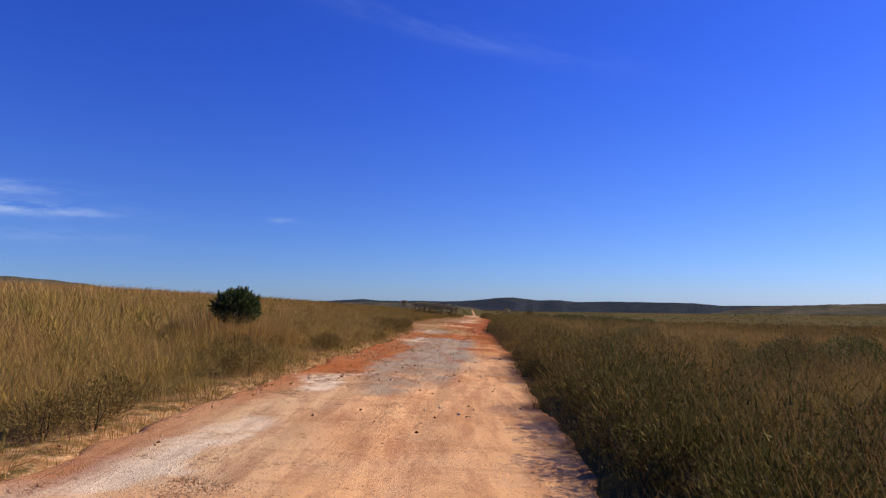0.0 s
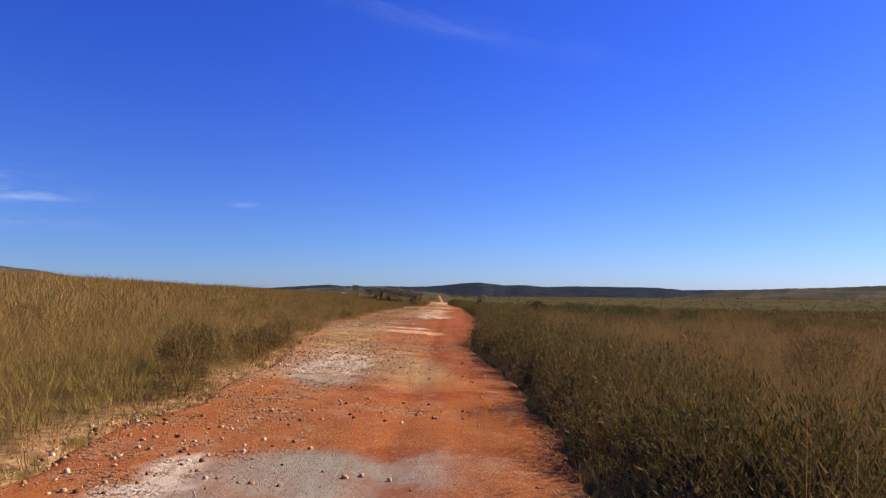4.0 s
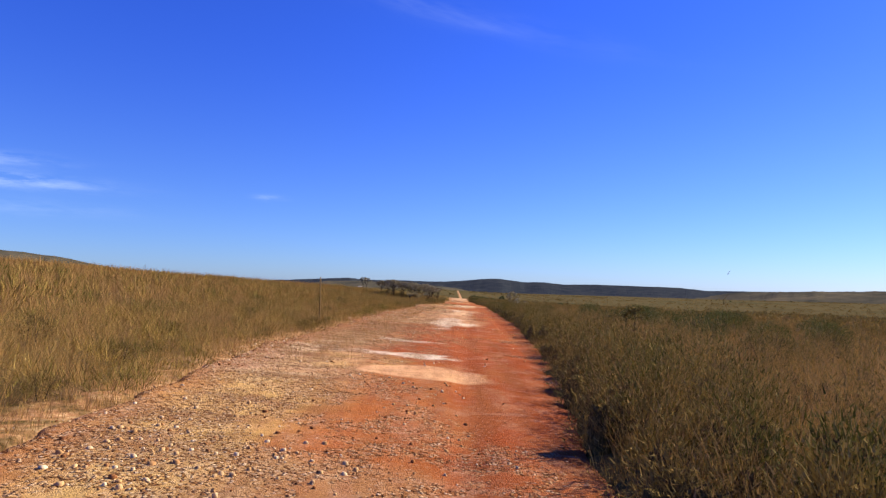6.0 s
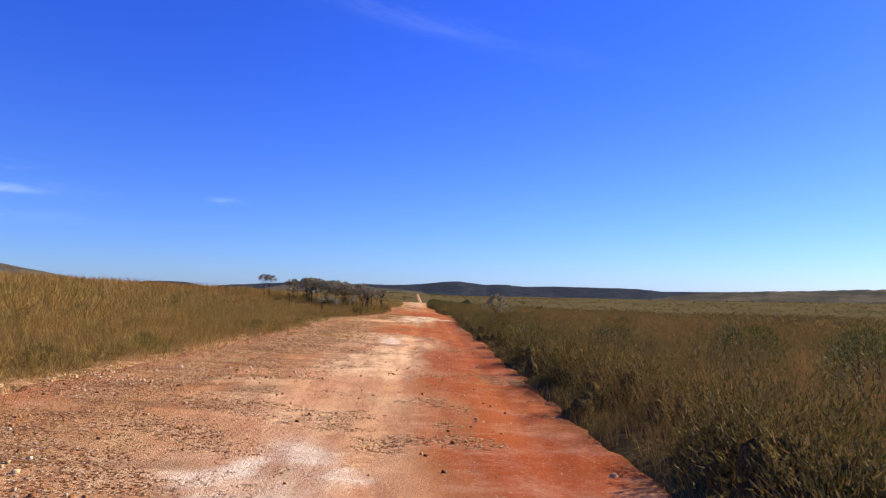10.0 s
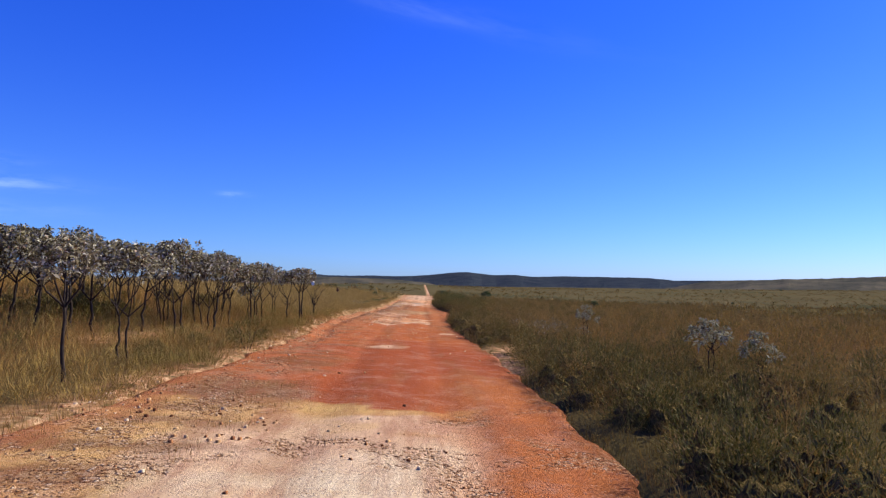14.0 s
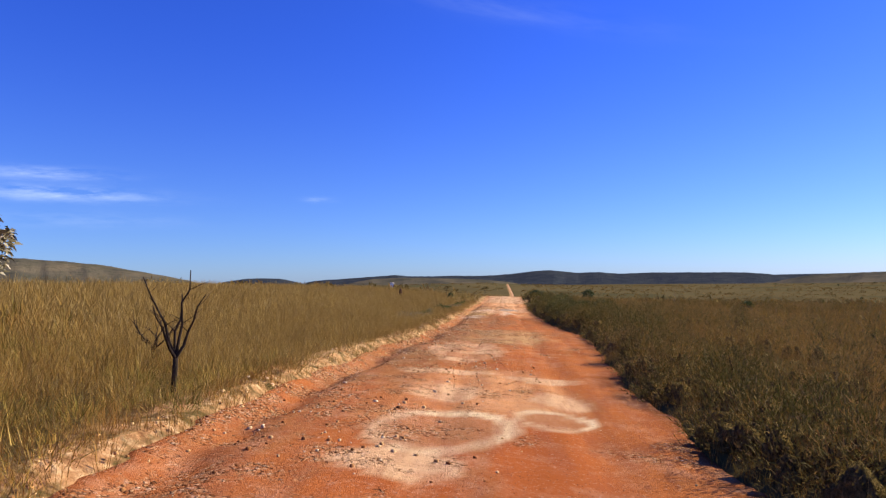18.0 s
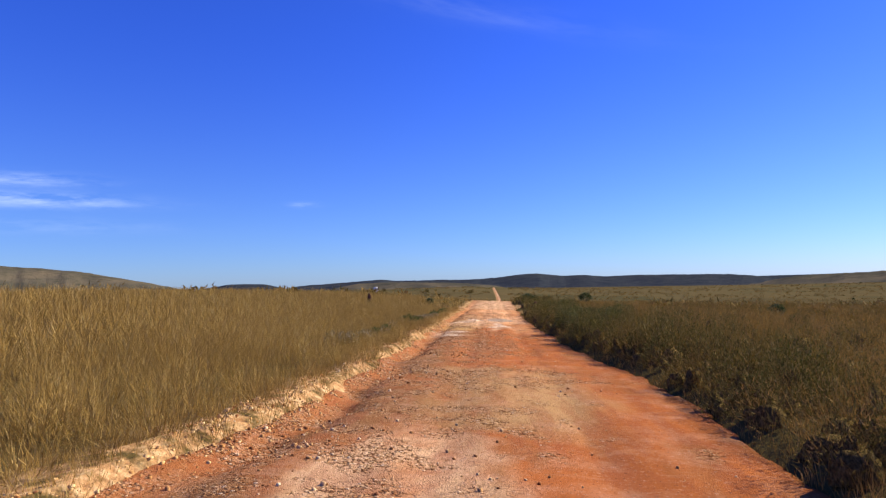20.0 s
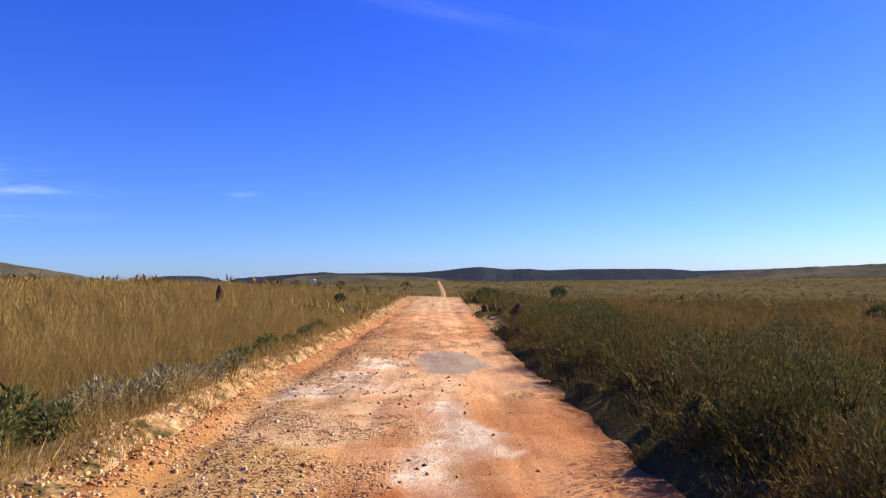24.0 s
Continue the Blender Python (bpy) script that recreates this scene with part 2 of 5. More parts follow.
def thing(name, label, category, group="", kind="", me=None, material=None):
    ob = new(name, me)
    if me and material:
        me.materials.append(material)
    return tagged(ob, label, category, group, kind)


# ---- materials ----
def material(name, build):
    mat = bpy.data.materials.new(name)
    mat.use_nodes = True
    tree = mat.node_tree
    tree.nodes.clear()
    add = nodes_of(tree)
    shader = build(add)
    add("ShaderNodeOutputMaterial", {0: shader})
    return mat


def ramp(add, fac, stops):
    n = add("ShaderNodeValToRGB", {0: fac})
    e = n.color_ramp.elements
    while len(e) < len(stops):
        e.new(0.5)
    for k, (p, c) in zip(e, stops):
        k.position, k.color = p, (*c, 1)
    return n.outputs[0]


def noise_at(add, scale, detail=3.0, rough=0.6, offset=0.0, stretch=(1, 1, 1)):
    g = add("ShaderNodeNewGeometry").outputs["Position"]
    m = add("ShaderNodeMapping", {0: g, 1: (offset, offset * 0.7, 0), 3: stretch})
    return add("ShaderNodeTexNoise", {"Vector": m.outputs[0], "Scale": scale, "Detail": detail, "Roughness": rough}).outputs[0]


def mixed(add, fac, a, b, blend="MIX"):
    return add("ShaderNodeMix", {0: fac, 6: a, 7: b}, data_type="RGBA", blend_type=blend).outputs[2]


def band(add, v, lo, hi, a=0.0, b=1.0):
    return add("ShaderNodeMapRange", {0: v, 1: lo, 2: hi, 3: a, 4: b}).outputs[0]


def rough_shader(add, colour, rough=0.9, bump=None, strength=0.5, distance=0.02, spec=0.0):
    ins = {"Base Color": colour, "Roughness": rough, "Specular IOR Level": spec}
    if bump is not None:
        ins["Normal"] = add("ShaderNodeBump", {"Strength": strength, "Distance": distance, "Height": bump}).outputs[0]
    return add("ShaderNodeBsdfPrincipled", ins).outputs[0]


def leaf_shader(add, colour, through=0.3, rough=0.65, gloss=0.02):
    front = add("ShaderNodeBsdfPrincipled", {"Base Color": colour, "Roughness": rough, "Specular IOR Level": gloss}).outputs[0]
    back = add("ShaderNodeBsdfTranslucent", {0: colour}).outputs[0]
    return add("ShaderNodeMixShader", {0: through, 1: front, 2: back}).outputs[0]


def ground_build(add):
    big, mid, fine = noise_at(add, 0.012, 4), noise_at(add, 0.35, 4, 0.65, 3), noise_at(add, 9.0, 4, 0.7, 7)
    c = ramp(add, mid, ((0.25, (0.066, 0.047, 0.016)), (0.5, (0.125, 0.084, 0.027)), (0.75, (0.20, 0.13, 0.042))))
    c = mixed(add, band(add, big, 0.42, 0.6), c, mixed(add, 0.6, c, (0.048, 0.050, 0.018, 1)))
    c = mixed(add, band(add, fine, 0.3, 0.7, 0.0, 0.6), c, mixed(add, 0.5, c, (0.06, 0.035, 0.018, 1)))
    c = mixed(add, along(add, (190, 0.0), (420, 0.7)), c, ramp(add, big, ((0.35, (0.085, 0.074, 0.036)), (0.5, (0.130, 0.102, 0.046)), (0.65, (0.072, 0.070, 0.034)))))
    bare = add("ShaderNodeAttribute", attribute_name="bare").outputs["Fac"]
    soil = ramp(add, fine, ((0.3, (0.20, 0.088, 0.038)), (0.5, (0.42, 0.215, 0.092)), (0.68, (0.63, 0.41, 0.20))))
    patchy = noise_at(add, 3.2, 4, 0.7, 15)
    bare = add("ShaderNodeMath", {0: bare, 1: band(add, patchy, 0.36, 0.56)}, operation="MULTIPLY").outputs[0]
    soil = mixed(add, along(add, (100, 0.0), (109, 0.5)), soil, mixed(add, 0.75, soil, ramp(add, fine, ((0.3, (0.42, 0.21, 0.075)), (0.5, (0.70, 0.45, 0.19)), (0.68, (0.84, 0.64, 0.33))))))
    c = mixed(add, bare, c, soil)
    return rough_shader(add, c, 0.95, fine, 0.8, 0.04)


def road_build(add):
    tint = add("ShaderNodeVertexColor", layer_name="soil").outputs[0]
    stony = add("ShaderNodeAttribute", attribute_name="stony").outputs["Fac"]
    fine, grit, wide = noise_at(add, 28.0, 5, 0.8, 1), noise_at(add, 85.0, 3, 0.7, 5), noise_at(add, 1.7, 6, 0.75, 9)
    streak = noise_at(add, 4.0, 5, 0.7, 2, (1.0, 0.16, 1.0))
    across = noise_at(add, 2.2, 5, 0.7, 12, (0.35, 1.3, 1.0))
    c = mixed(add, band(add, streak, 0.46, 0.60, 0.0, 0.55), tint, mixed(add, 0.7, tint, (0.30, 0.095, 0.045, 1)))
    c = mixed(add, band(add, wide, 0.50, 0.66, 0.0, 0.4), c, mixed(add, 0.5, c, (0.68, 0.44, 0.28, 1)))
    c = mixed(add, band(add, across, 0.54, 0.66, 0.0, 0.4), c, mixed(add, 0.75, c, (0.36, 0.15, 0.07, 1)))
    c = mixed(add, band(add, across, 0.42, 0.32, 0.0, 0.3), c, mixed(add, 0.35, c, (0.74, 0.52, 0.36, 1)))
    pos = add("ShaderNodeNewGeometry").outputs["Position"]
    cells = add("ShaderNodeTexVoronoi", {"Vector": pos, "Scale": 31.0, "Randomness": 1.0})
    small = add("ShaderNodeTexVoronoi", {"Vector": pos, "Scale": 48.0, "Randomness": 1.0})
    shade = add("ShaderNodeSeparateXYZ", {0: cells.outputs["Color"]}).outputs[0]
    pebble = ramp(add, shade, ((0.0, (0.10, 0.038, 0.016)), (0.28, (0.26, 0.11, 0.042)), (0.45, (0.56, 0.34, 0.155)), (0.75, (0.72, 0.52, 0.29)), (0.93, (0.80, 0.64, 0.42)), (1.0, (0.86, 0.75, 0.57))))
    pebble = mixed(add, 0.45, pebble, mixed(add, 1.0, pebble, mixed(add, 0.5, tint, (1.0, 0.8, 0.6, 1)), "MULTIPLY"))
    pebble = mixed(add, 0.2, pebble, tint)
    gap = band(add, cells.outputs["Distance"], 0.30, 0.60)
    loose = band(add, add("ShaderNodeSeparateXYZ", {0: cells.outputs["Color"]}).outputs[1], 0.45, 0.60)
    gap = add("ShaderNodeMath", {0: gap, 1: loose}, operation="MULTIPLY").outputs[0]
    pebble = mixed(add, gap, pebble, mixed(add, 0.85, pebble, (0.13, 0.055, 0.026, 1)))
    heap = noise_at(add, 1.4, 5, 0.75, 23)
    dot = add("ShaderNodeMath", {0: stony, 1: band(add, heap, 0.38, 0.60, -0.7, 0.85)}, operation="ADD").outputs[0]
    dot = add("ShaderNodeMath", {0: band(add, dot, 0.35, 0.95), 1: band(add, stony, 0.02, 0.2)}, operation="MULTIPLY").outputs[0]
    c = mixed(add, dot, c, mixed(add, 0.3, c, pebble))
    c = mixed(add, add("ShaderNodeMath", {0: dot, 1: loose}, operation="MULTIPLY").outputs[0], c, mixed(add, 0.95, c, pebble))
    sp = add("ShaderNodeSeparateXYZ", {0: small.outputs["Color"]}).outputs[1]
    speck = band(add, sp, 0.80, 0.90)
    speck = add("ShaderNodeMath", {0: speck, 1: band(add, small.outputs["Distance"], 0.4, 0.25)}, operation="MULTIPLY").outputs[0]
    c = mixed(add, speck, c, mixed(add, 0.8, c, (0.12, 0.055, 0.03, 1)))
    c = mixed(add, band(add, fine, 0.57, 0.66, 0.0, 0.6), c, mixed(add, 0.5, c, (0.74, 0.55, 0.38, 1)))
    c = mixed(add, band(add, fine, 0.42, 0.32, 0.0, 0.7), c, mixed(add, 0.75, c, (0.17, 0.066, 0.03, 1)))
    h = add("ShaderNodeMath", {0: fine, 1: grit}, operation="ADD").outputs[0]
    h = add("ShaderNodeMath", {0: add("ShaderNodeMath", {0: dot, 1: gap}, operation="MULTIPLY").outputs[0], 1: -1.6, 2: h}, operation="MULTIPLY_ADD").outputs[0]
    return rough_shader(add, c, 1.0, h, 0.8, 0.014)


def island(add):
    return add("ShaderNodeNewGeometry").outputs["Random Per Island"]


def dry_grass_build(add):
    big, mid, small = noise_at(add, 0.09, 3, 0.6, 4), noise_at(add, 0.55, 4, 0.65, 8), noise_at(add, 2.4, 3, 0.6, 28)
    c = ramp(add, island(add), ((0.0, (0.19, 0.110, 0.022)), (0.35, (0.32, 0.190, 0.040)), (0.7, (0.46, 0.275, 0.062)), (0.93, (0.64, 0.43, 0.13)), (1.0, (0.18, 0.155, 0.030))))
    c = mixed(add, band(add, mid, 0.42, 0.62, 0.0, 0.75), c, mixed(add, 0.7, c, (0.24, 0.115, 0.034, 1)))
    c = mixed(add, band(add, mid, 0.42, 0.30, 0.0, 0.6), c, mixed(add, 0.6, c, (0.60, 0.41, 0.15, 1)))
    c = mixed(add, band(add, small, 0.52, 0.66, 0.0, 0.6), c, mixed(add, 0.6, c, (0.15, 0.090, 0.028, 1)))
    c = mixed(add, band(add, big, 0.49, 0.62, 0.0, 0.5), c, mixed(add, 0.65, c, (0.17, 0.135, 0.028, 1)))
    c = mixed(add, along(add, (14, 0.0), (30, 0.55), (60, 0.5), (96, 0.7), (112, 0.3)), c, mixed(add, 0.85, c, (0.34, 0.158, 0.050, 1)))
    c = mixed(add, along(add, (55, 0.0), (70, 0.4), (86, 0.3), (94, 0.0)), c, mixed(add, 0.8, c, (0.36, 0.255, 0.085, 1)))
    c = mixed(add, along(add, (34, 0.45), (58, 0.1), (64, 0.0)), c, mixed(add, 0.75, c, (0.56, 0.36, 0.150, 1)))
    return leaf_shader(add, c, 0.20, 0.75)


def tussock_build(add):
    big, mid = noise_at(add, 0.5, 3, 0.6, 44), noise_at(add, 1.6, 3, 0.65, 48)
    c = ramp(add, island(add), ((0.0, (0.15, 0.100, 0.022)), (0.4, (0.27, 0.175, 0.036)), (0.75, (0.40, 0.26, 0.058)), (1.0, (0.60, 0.42, 0.13))))
    c = mixed(add, band(add, big, 0.47, 0.55, 0.0, 0.85), c, mixed(add, 0.7, c, (0.110, 0.115, 0.024, 1)))
    c = mixed(add, band(add, mid, 0.52, 0.64, 0.0, 0.6), c, mixed(add, 0.6, c, (0.15, 0.078, 0.026, 1)))
    c = mixed(add, along(add, (55, 0.0), (72, 0.4), (94, 0.4), (106, 0.0)), c, mixed(add, 0.8, c, (0.30, 0.19, 0.060, 1)))
    return leaf_shader(add, c, 0.15, 0.75)


def straw_build(add):
    mid, small = noise_at(add, 0.5, 4, 0.65, 8), noise_at(add, 2.4, 3, 0.6, 28)
    c = ramp(add, island(add), ((0.0, (0.19, 0.116, 0.028)), (0.35, (0.31, 0.192, 0.050)), (0.7, (0.43, 0.28, 0.080)), (0.95, (0.62, 0.45, 0.17)), (1.0, (0.16, 0.14, 0.032))))
    c = mixed(add, band(add, mid, 0.47, 0.60, 0.0, 0.7), c, mixed(add, 0.7, c, (0.22, 0.135, 0.040, 1)))
    c = mixed(add, band(add, small, 0.50, 0.62, 0.0, 0.6), c, mixed(add, 0.6, c, (0.15, 0.085, 0.026, 1)))
    return leaf_shader(add, c, 0.28, 0.75)


def along(add, *stops):
    """A factor that changes along the road: pairs of y and value, straight between them."""
    p = add("ShaderNodeNewGeometry").outputs["Position"]
    y = add("ShaderNodeSeparateXYZ", {0: p}).outputs[1]
    total = stops[0][1]
    for (y0, v0), (y1, v1) in zip(stops, stops[1:]):
        total = add("ShaderNodeMath", {0: band(add, y, y0, y1, 0.0, v1 - v0), 1: total}, operation="ADD").outputs[0]
    return total


def heath_build(add):
    big, mid, small = noise_at(add, 0.42, 3, 0.6, 14), noise_at(add, 0.8, 4, 0.65, 18), noise_at(add, 2.4, 3, 0.6, 38)
    c = ramp(add, island(add), ((0.0, (0.155, 0.092, 0.020)), (0.4, (0.270, 0.155, 0.032)), (0.75, (0.41, 0.235, 0.050)), (0.95, (0.58, 0.36, 0.095)), (1.0, (0.70, 0.48, 0.18))))
    c = mixed(add, band(add, mid, 0.45, 0.58, 0.0, 0.9), c, mixed(add, 0.7, c, (0.42, 0.215, 0.072, 1)))
    c = mixed(add, band(add, small, 0.50, 0.60, 0.0, 0.75), c, mixed(add, 0.7, c, (0.055, 0.046, 0.012, 1)))
    c = mixed(add, band(add, noise_at(add, 1.1, 3, 0.6, 52), 0.50, 0.60, 0.0, 0.7), c, mixed(add, 0.65, c, (0.52, 0.30, 0.075, 1)))
    c = mixed(add, band(add, big, 0.51, 0.58, 0.0, 0.7), c, mixed(add, 0.7, c, (0.120, 0.116, 0.024, 1)))
    c = mixed(add, band(add, noise_at(add, 28.0, 3, 0.7, 5), 0.40, 0.62, 0.0, 0.5), c, mixed(add, 0.7, c, (0.05, 0.04, 0.014, 1)))
    c = mixed(add, along(add, (-4, 0.2), (4, 0.45), (11, 0.4), (18, 0.6), (36, 0.15), (60, 0.0)), c, mixed(add, 0.7, c, (0.46, 0.27, 0.085, 1)))
    patch = noise_at(add, 0.16, 3, 0.65, 24)
    c = mixed(add, band(add, patch, 0.50, 0.60, 0.0, 0.65), c, mixed(add, 0.7, c, (0.46, 0.285, 0.098, 1)))
    c = mixed(add, band(add, patch, 0.46, 0.38, 0.0, 0.6), c, mixed(add, 0.7, c, (0.078, 0.075, 0.020, 1)))
    c = mixed(add, along(add, (-16, 0.5), (-2, 0.4), (5, 0.1), (12, 0.0)), c, mixed(add, 0.75, c, (0.075, 0.072, 0.016, 1)))
    c = mixed(add, along(add, (26, 0.0), (38, 0.25), (62, 0.25), (70, 0.15), (92, 0.15), (100, 0.05), (114, 0.15), (128, 0.35)), c, mixed(add, 0.8, c, (0.085, 0.085, 0.025, 1)))
    return leaf_shader(add, c, 0.16, 0.75)


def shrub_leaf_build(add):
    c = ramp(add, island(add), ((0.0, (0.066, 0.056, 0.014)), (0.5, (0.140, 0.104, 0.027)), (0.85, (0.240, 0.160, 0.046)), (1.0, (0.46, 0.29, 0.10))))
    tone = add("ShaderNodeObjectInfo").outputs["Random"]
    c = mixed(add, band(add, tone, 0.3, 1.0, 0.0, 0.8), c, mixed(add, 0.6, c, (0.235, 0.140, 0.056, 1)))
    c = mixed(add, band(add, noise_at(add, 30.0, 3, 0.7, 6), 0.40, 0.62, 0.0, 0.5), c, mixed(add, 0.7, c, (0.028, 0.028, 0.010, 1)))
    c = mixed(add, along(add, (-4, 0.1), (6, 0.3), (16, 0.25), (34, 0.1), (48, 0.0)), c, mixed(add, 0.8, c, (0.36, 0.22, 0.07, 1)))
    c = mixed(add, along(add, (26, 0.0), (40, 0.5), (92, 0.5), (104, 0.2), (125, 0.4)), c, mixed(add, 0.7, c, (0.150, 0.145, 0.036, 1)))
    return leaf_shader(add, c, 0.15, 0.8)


def bush_leaf_build(add):
    c = ramp(add, island(add), ((0.0, (0.026, 0.038, 0.012)), (0.6, (0.062, 0.086, 0.026)), (1.0, (0.15, 0.165, 0.060))))
    return leaf_shader(add, c, 0.2, 0.5, 0.12)


def tree_leaf_build(add):
    c = ramp(add, island(add), ((0.0, (0.075, 0.056, 0.026)), (0.3, (0.145, 0.118, 0.056)), (0.55, (0.25, 0.215, 0.115)), (0.78, (0.42, 0.375, 0.235)), (0.94, (0.66, 0.60, 0.43)), (1.0, (0.36, 0.17, 0.065))))
    tone = add("ShaderNodeObjectInfo").outputs["Random"]
    c = mixed(add, band(add, tone, 0.4, 1.0, 0.0, 0.4), c, mixed(add, 0.5, c, (0.22, 0.13, 0.065, 1)))
    return leaf_shader(add, c, 0.18, 0.55, 0.07)


def green_bush_build(add):
    c = ramp(add, island(add), ((0.0, (0.036, 0.042, 0.010)), (0.5, (0.085, 0.090, 0.020)), (0.85, (0.155, 0.148, 0.038)), (1.0, (0.28, 0.235, 0.08))))
    return leaf_shader(add, c, 0.2, 0.6, 0.06)


def thicket_leaf_build(add):
    c = ramp(add, island(add), ((0.0, (0.050, 0.050, 0.011)), (0.45, (0.120, 0.108, 0.024)), (0.8, (0.22, 0.175, 0.044)), (1.0, (0.42, 0.29, 0.095))))
    tone = noise_at(add, 0.7, 3, 0.6, 31)
    c = mixed(add, band(add, tone, 0.45, 0.62, 0.0, 0.8), c, mixed(add, 0.6, c, (0.31, 0.18, 0.050, 1)))
    c = mixed(add, along(add, (-16, 0.5), (-2, 0.4), (6, 0.05), (20, 0.0), (110, 0.0), (126, 0.35)), c, mixed(add, 0.7, c, (0.075, 0.070, 0.018, 1)))
    return leaf_shader(add, c, 0.12, 0.75)


def green_leaf_build(add):
    c = ramp(add, island(add), ((0.0, (0.055, 0.065, 0.018)), (0.6, (0.120, 0.135, 0.040)), (1.0, (0.24, 0.22, 0.085))))
    return leaf_shader(add, c, 0.3, 0.7)


def bleached_build(add):
    c = ramp(add, island(add), ((0.0, (0.09, 0.075, 0.032)), (0.5, (0.24, 0.20, 0.105)), (0.85, (0.48, 0.42, 0.26)), (1.0, (0.74, 0.68, 0.50))))
    return leaf_shader(add, c, 0.15, 0.8)


def pale_leaf_build(add):
    c = ramp(add, island(add), ((0.0, (0.12, 0.10, 0.042)), (0.4, (0.29, 0.265, 0.140)), (0.8, (0.44, 0.39, 0.235)), (1.0, (0.20, 0.11, 0.05))))
    return leaf_shader(add, c, 0.22, 0.5)


def bark_build(add):
    g = noise_at(add, 30.0, 5, 0.7, 3, (1, 1, 0.3))
    c = ramp(add, g, ((0.3, (0.018, 0.013, 0.010)), (0.6, (0.055, 0.040, 0.030)), (0.8, (0.13, 0.10, 0.08))))
    return rough_shader(add, c, 0.9, g, 0.8, 0.01)


def post_wood_build(add):
    g = noise_at(add, 24.0, 5, 0.7, 13, (1, 1, 0.12))
    c = ramp(add, g, ((0.3, (0.13, 0.085, 0.034)), (0.55, (0.23, 0.150, 0.060)), (0.75, (0.33, 0.235, 0.115))))
    return rough_shader(add, c, 0.9, g, 0.8, 0.006)


def stone_build(add):
    g = noise_at(add, 40.0, 4, 0.7, 3)
    r = add("ShaderNodeMath", {0: island(add), 1: add("ShaderNodeObjectInfo").outputs["Random"]}, operation="ADD").outputs[0]
    r = add("ShaderNodeMath", {0: r}, operation="FRACT").outputs[0]
    c = ramp(add, r, ((0.0, (0.15, 0.055, 0.02)), (0.25, (0.34, 0.14, 0.048)), (0.5, (0.56, 0.33, 0.13)), (0.78, (0.68, 0.47, 0.24)), (1.0, (0.80, 0.64, 0.40))))
    c = mixed(add, band(add, g, 0.35, 0.65, 0.0, 0.6), c, mixed(add, 0.5, c, (0.32, 0.15, 0.09, 1)))
    return rough_shader(add, c, 0.9, g, 0.6, 0.01)


def clod_build(add):
    g = noise_at(add, 30.0, 4, 0.7, 3)
    c = ramp(add, island(add), ((0.0, (0.30, 0.13, 0.045)), (0.35, (0.50, 0.26, 0.09)), (0.7, (0.66, 0.41, 0.165)), (1.0, (0.78, 0.57, 0.27))))
    c = mixed(add, band(add, g, 0.35, 0.65, 0.0, 0.5), c, mixed(add, 0.5, c, (0.45, 0.22, 0.08, 1)))
    return rough_shader(add, c, 0.95, g, 0.7, 0.012)


def twig_shade_build(add):
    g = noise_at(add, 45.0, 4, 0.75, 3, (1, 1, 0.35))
    # twig brown that also carries the shade of the plants' hollows
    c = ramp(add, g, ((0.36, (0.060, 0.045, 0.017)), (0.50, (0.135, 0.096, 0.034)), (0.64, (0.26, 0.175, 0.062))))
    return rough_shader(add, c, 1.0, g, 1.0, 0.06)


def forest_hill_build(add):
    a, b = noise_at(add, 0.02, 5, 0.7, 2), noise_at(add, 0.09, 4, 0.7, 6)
    # slate blue in these stops is distance haze put into the base colour
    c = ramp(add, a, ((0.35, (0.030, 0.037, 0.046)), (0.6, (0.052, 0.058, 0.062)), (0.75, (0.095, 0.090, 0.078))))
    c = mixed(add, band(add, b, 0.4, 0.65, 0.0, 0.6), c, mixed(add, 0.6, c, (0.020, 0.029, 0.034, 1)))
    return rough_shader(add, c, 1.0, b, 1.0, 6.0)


def grass_hill_build(add):
    a, b = noise_at(add, 0.008, 5, 0.65, 2), noise_at(add, 0.06, 4, 0.7, 6)
    # greyed and lifted stops: distance haze put into the base colour
    c = ramp(add, a, ((0.35, (0.065, 0.062, 0.045)), (0.55, (0.115, 0.098, 0.064)), (0.72, (0.175, 0.135, 0.080))))
    c = mixed(add, band(add, b, 0.5, 0.68, 0.0, 0.65), c, (0.045, 0.05, 0.028, 1))
    return rough_shader(add, c, 1.0, b, 1.0, 4.0)


def plain_paint(rgb, rough=0.6):
    def build(add):
        g = noise_at(add, 3.0, 4, 0.6, 1)
        return rough_shader(add, mixed(add, band(add, g, 0.4, 0.7, 0.0, 0.3), (*rgb, 1), (*[v * 0.7 for v in rgb], 1)), rough)
    return build


def termite_build(add):
    g = noise_at(add, 12.0, 5, 0.7, 1)
    return rough_shader(add, ramp(add, g, ((0.3, (0.045, 0.022, 0.015)), (0.7, (0.12, 0.06, 0.04)))), 0.95, g, 0.8, 0.03)


M_GROUND, M_ROAD = material("dry_ground", ground_build), material("laterite_road", road_build)
M_GRASS, M_HEATH = material("dry_grass", dry_grass_build), material("heath", heath_build)
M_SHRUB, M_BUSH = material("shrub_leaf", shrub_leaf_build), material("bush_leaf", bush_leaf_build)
M_TREE, M_PALE = material("tree_leaf", tree_leaf_build), material("pale_leaf", pale_leaf_build)
M_STRAW, M_TUSSOCK = material("straw_grass", straw_build), material("tussock_grass", tussock_build)
M_BLEACHED, M_TWIG_SHADE = material("bleached_leaf", bleached_build), material("dark_twigs", twig_shade_build)
M_GREEN, M_GREENBUSH, M_THICKET = material("green_leaf", green_leaf_build), material("green_bush_leaf", green_bush_build), material("thicket_leaf", thicket_leaf_build)
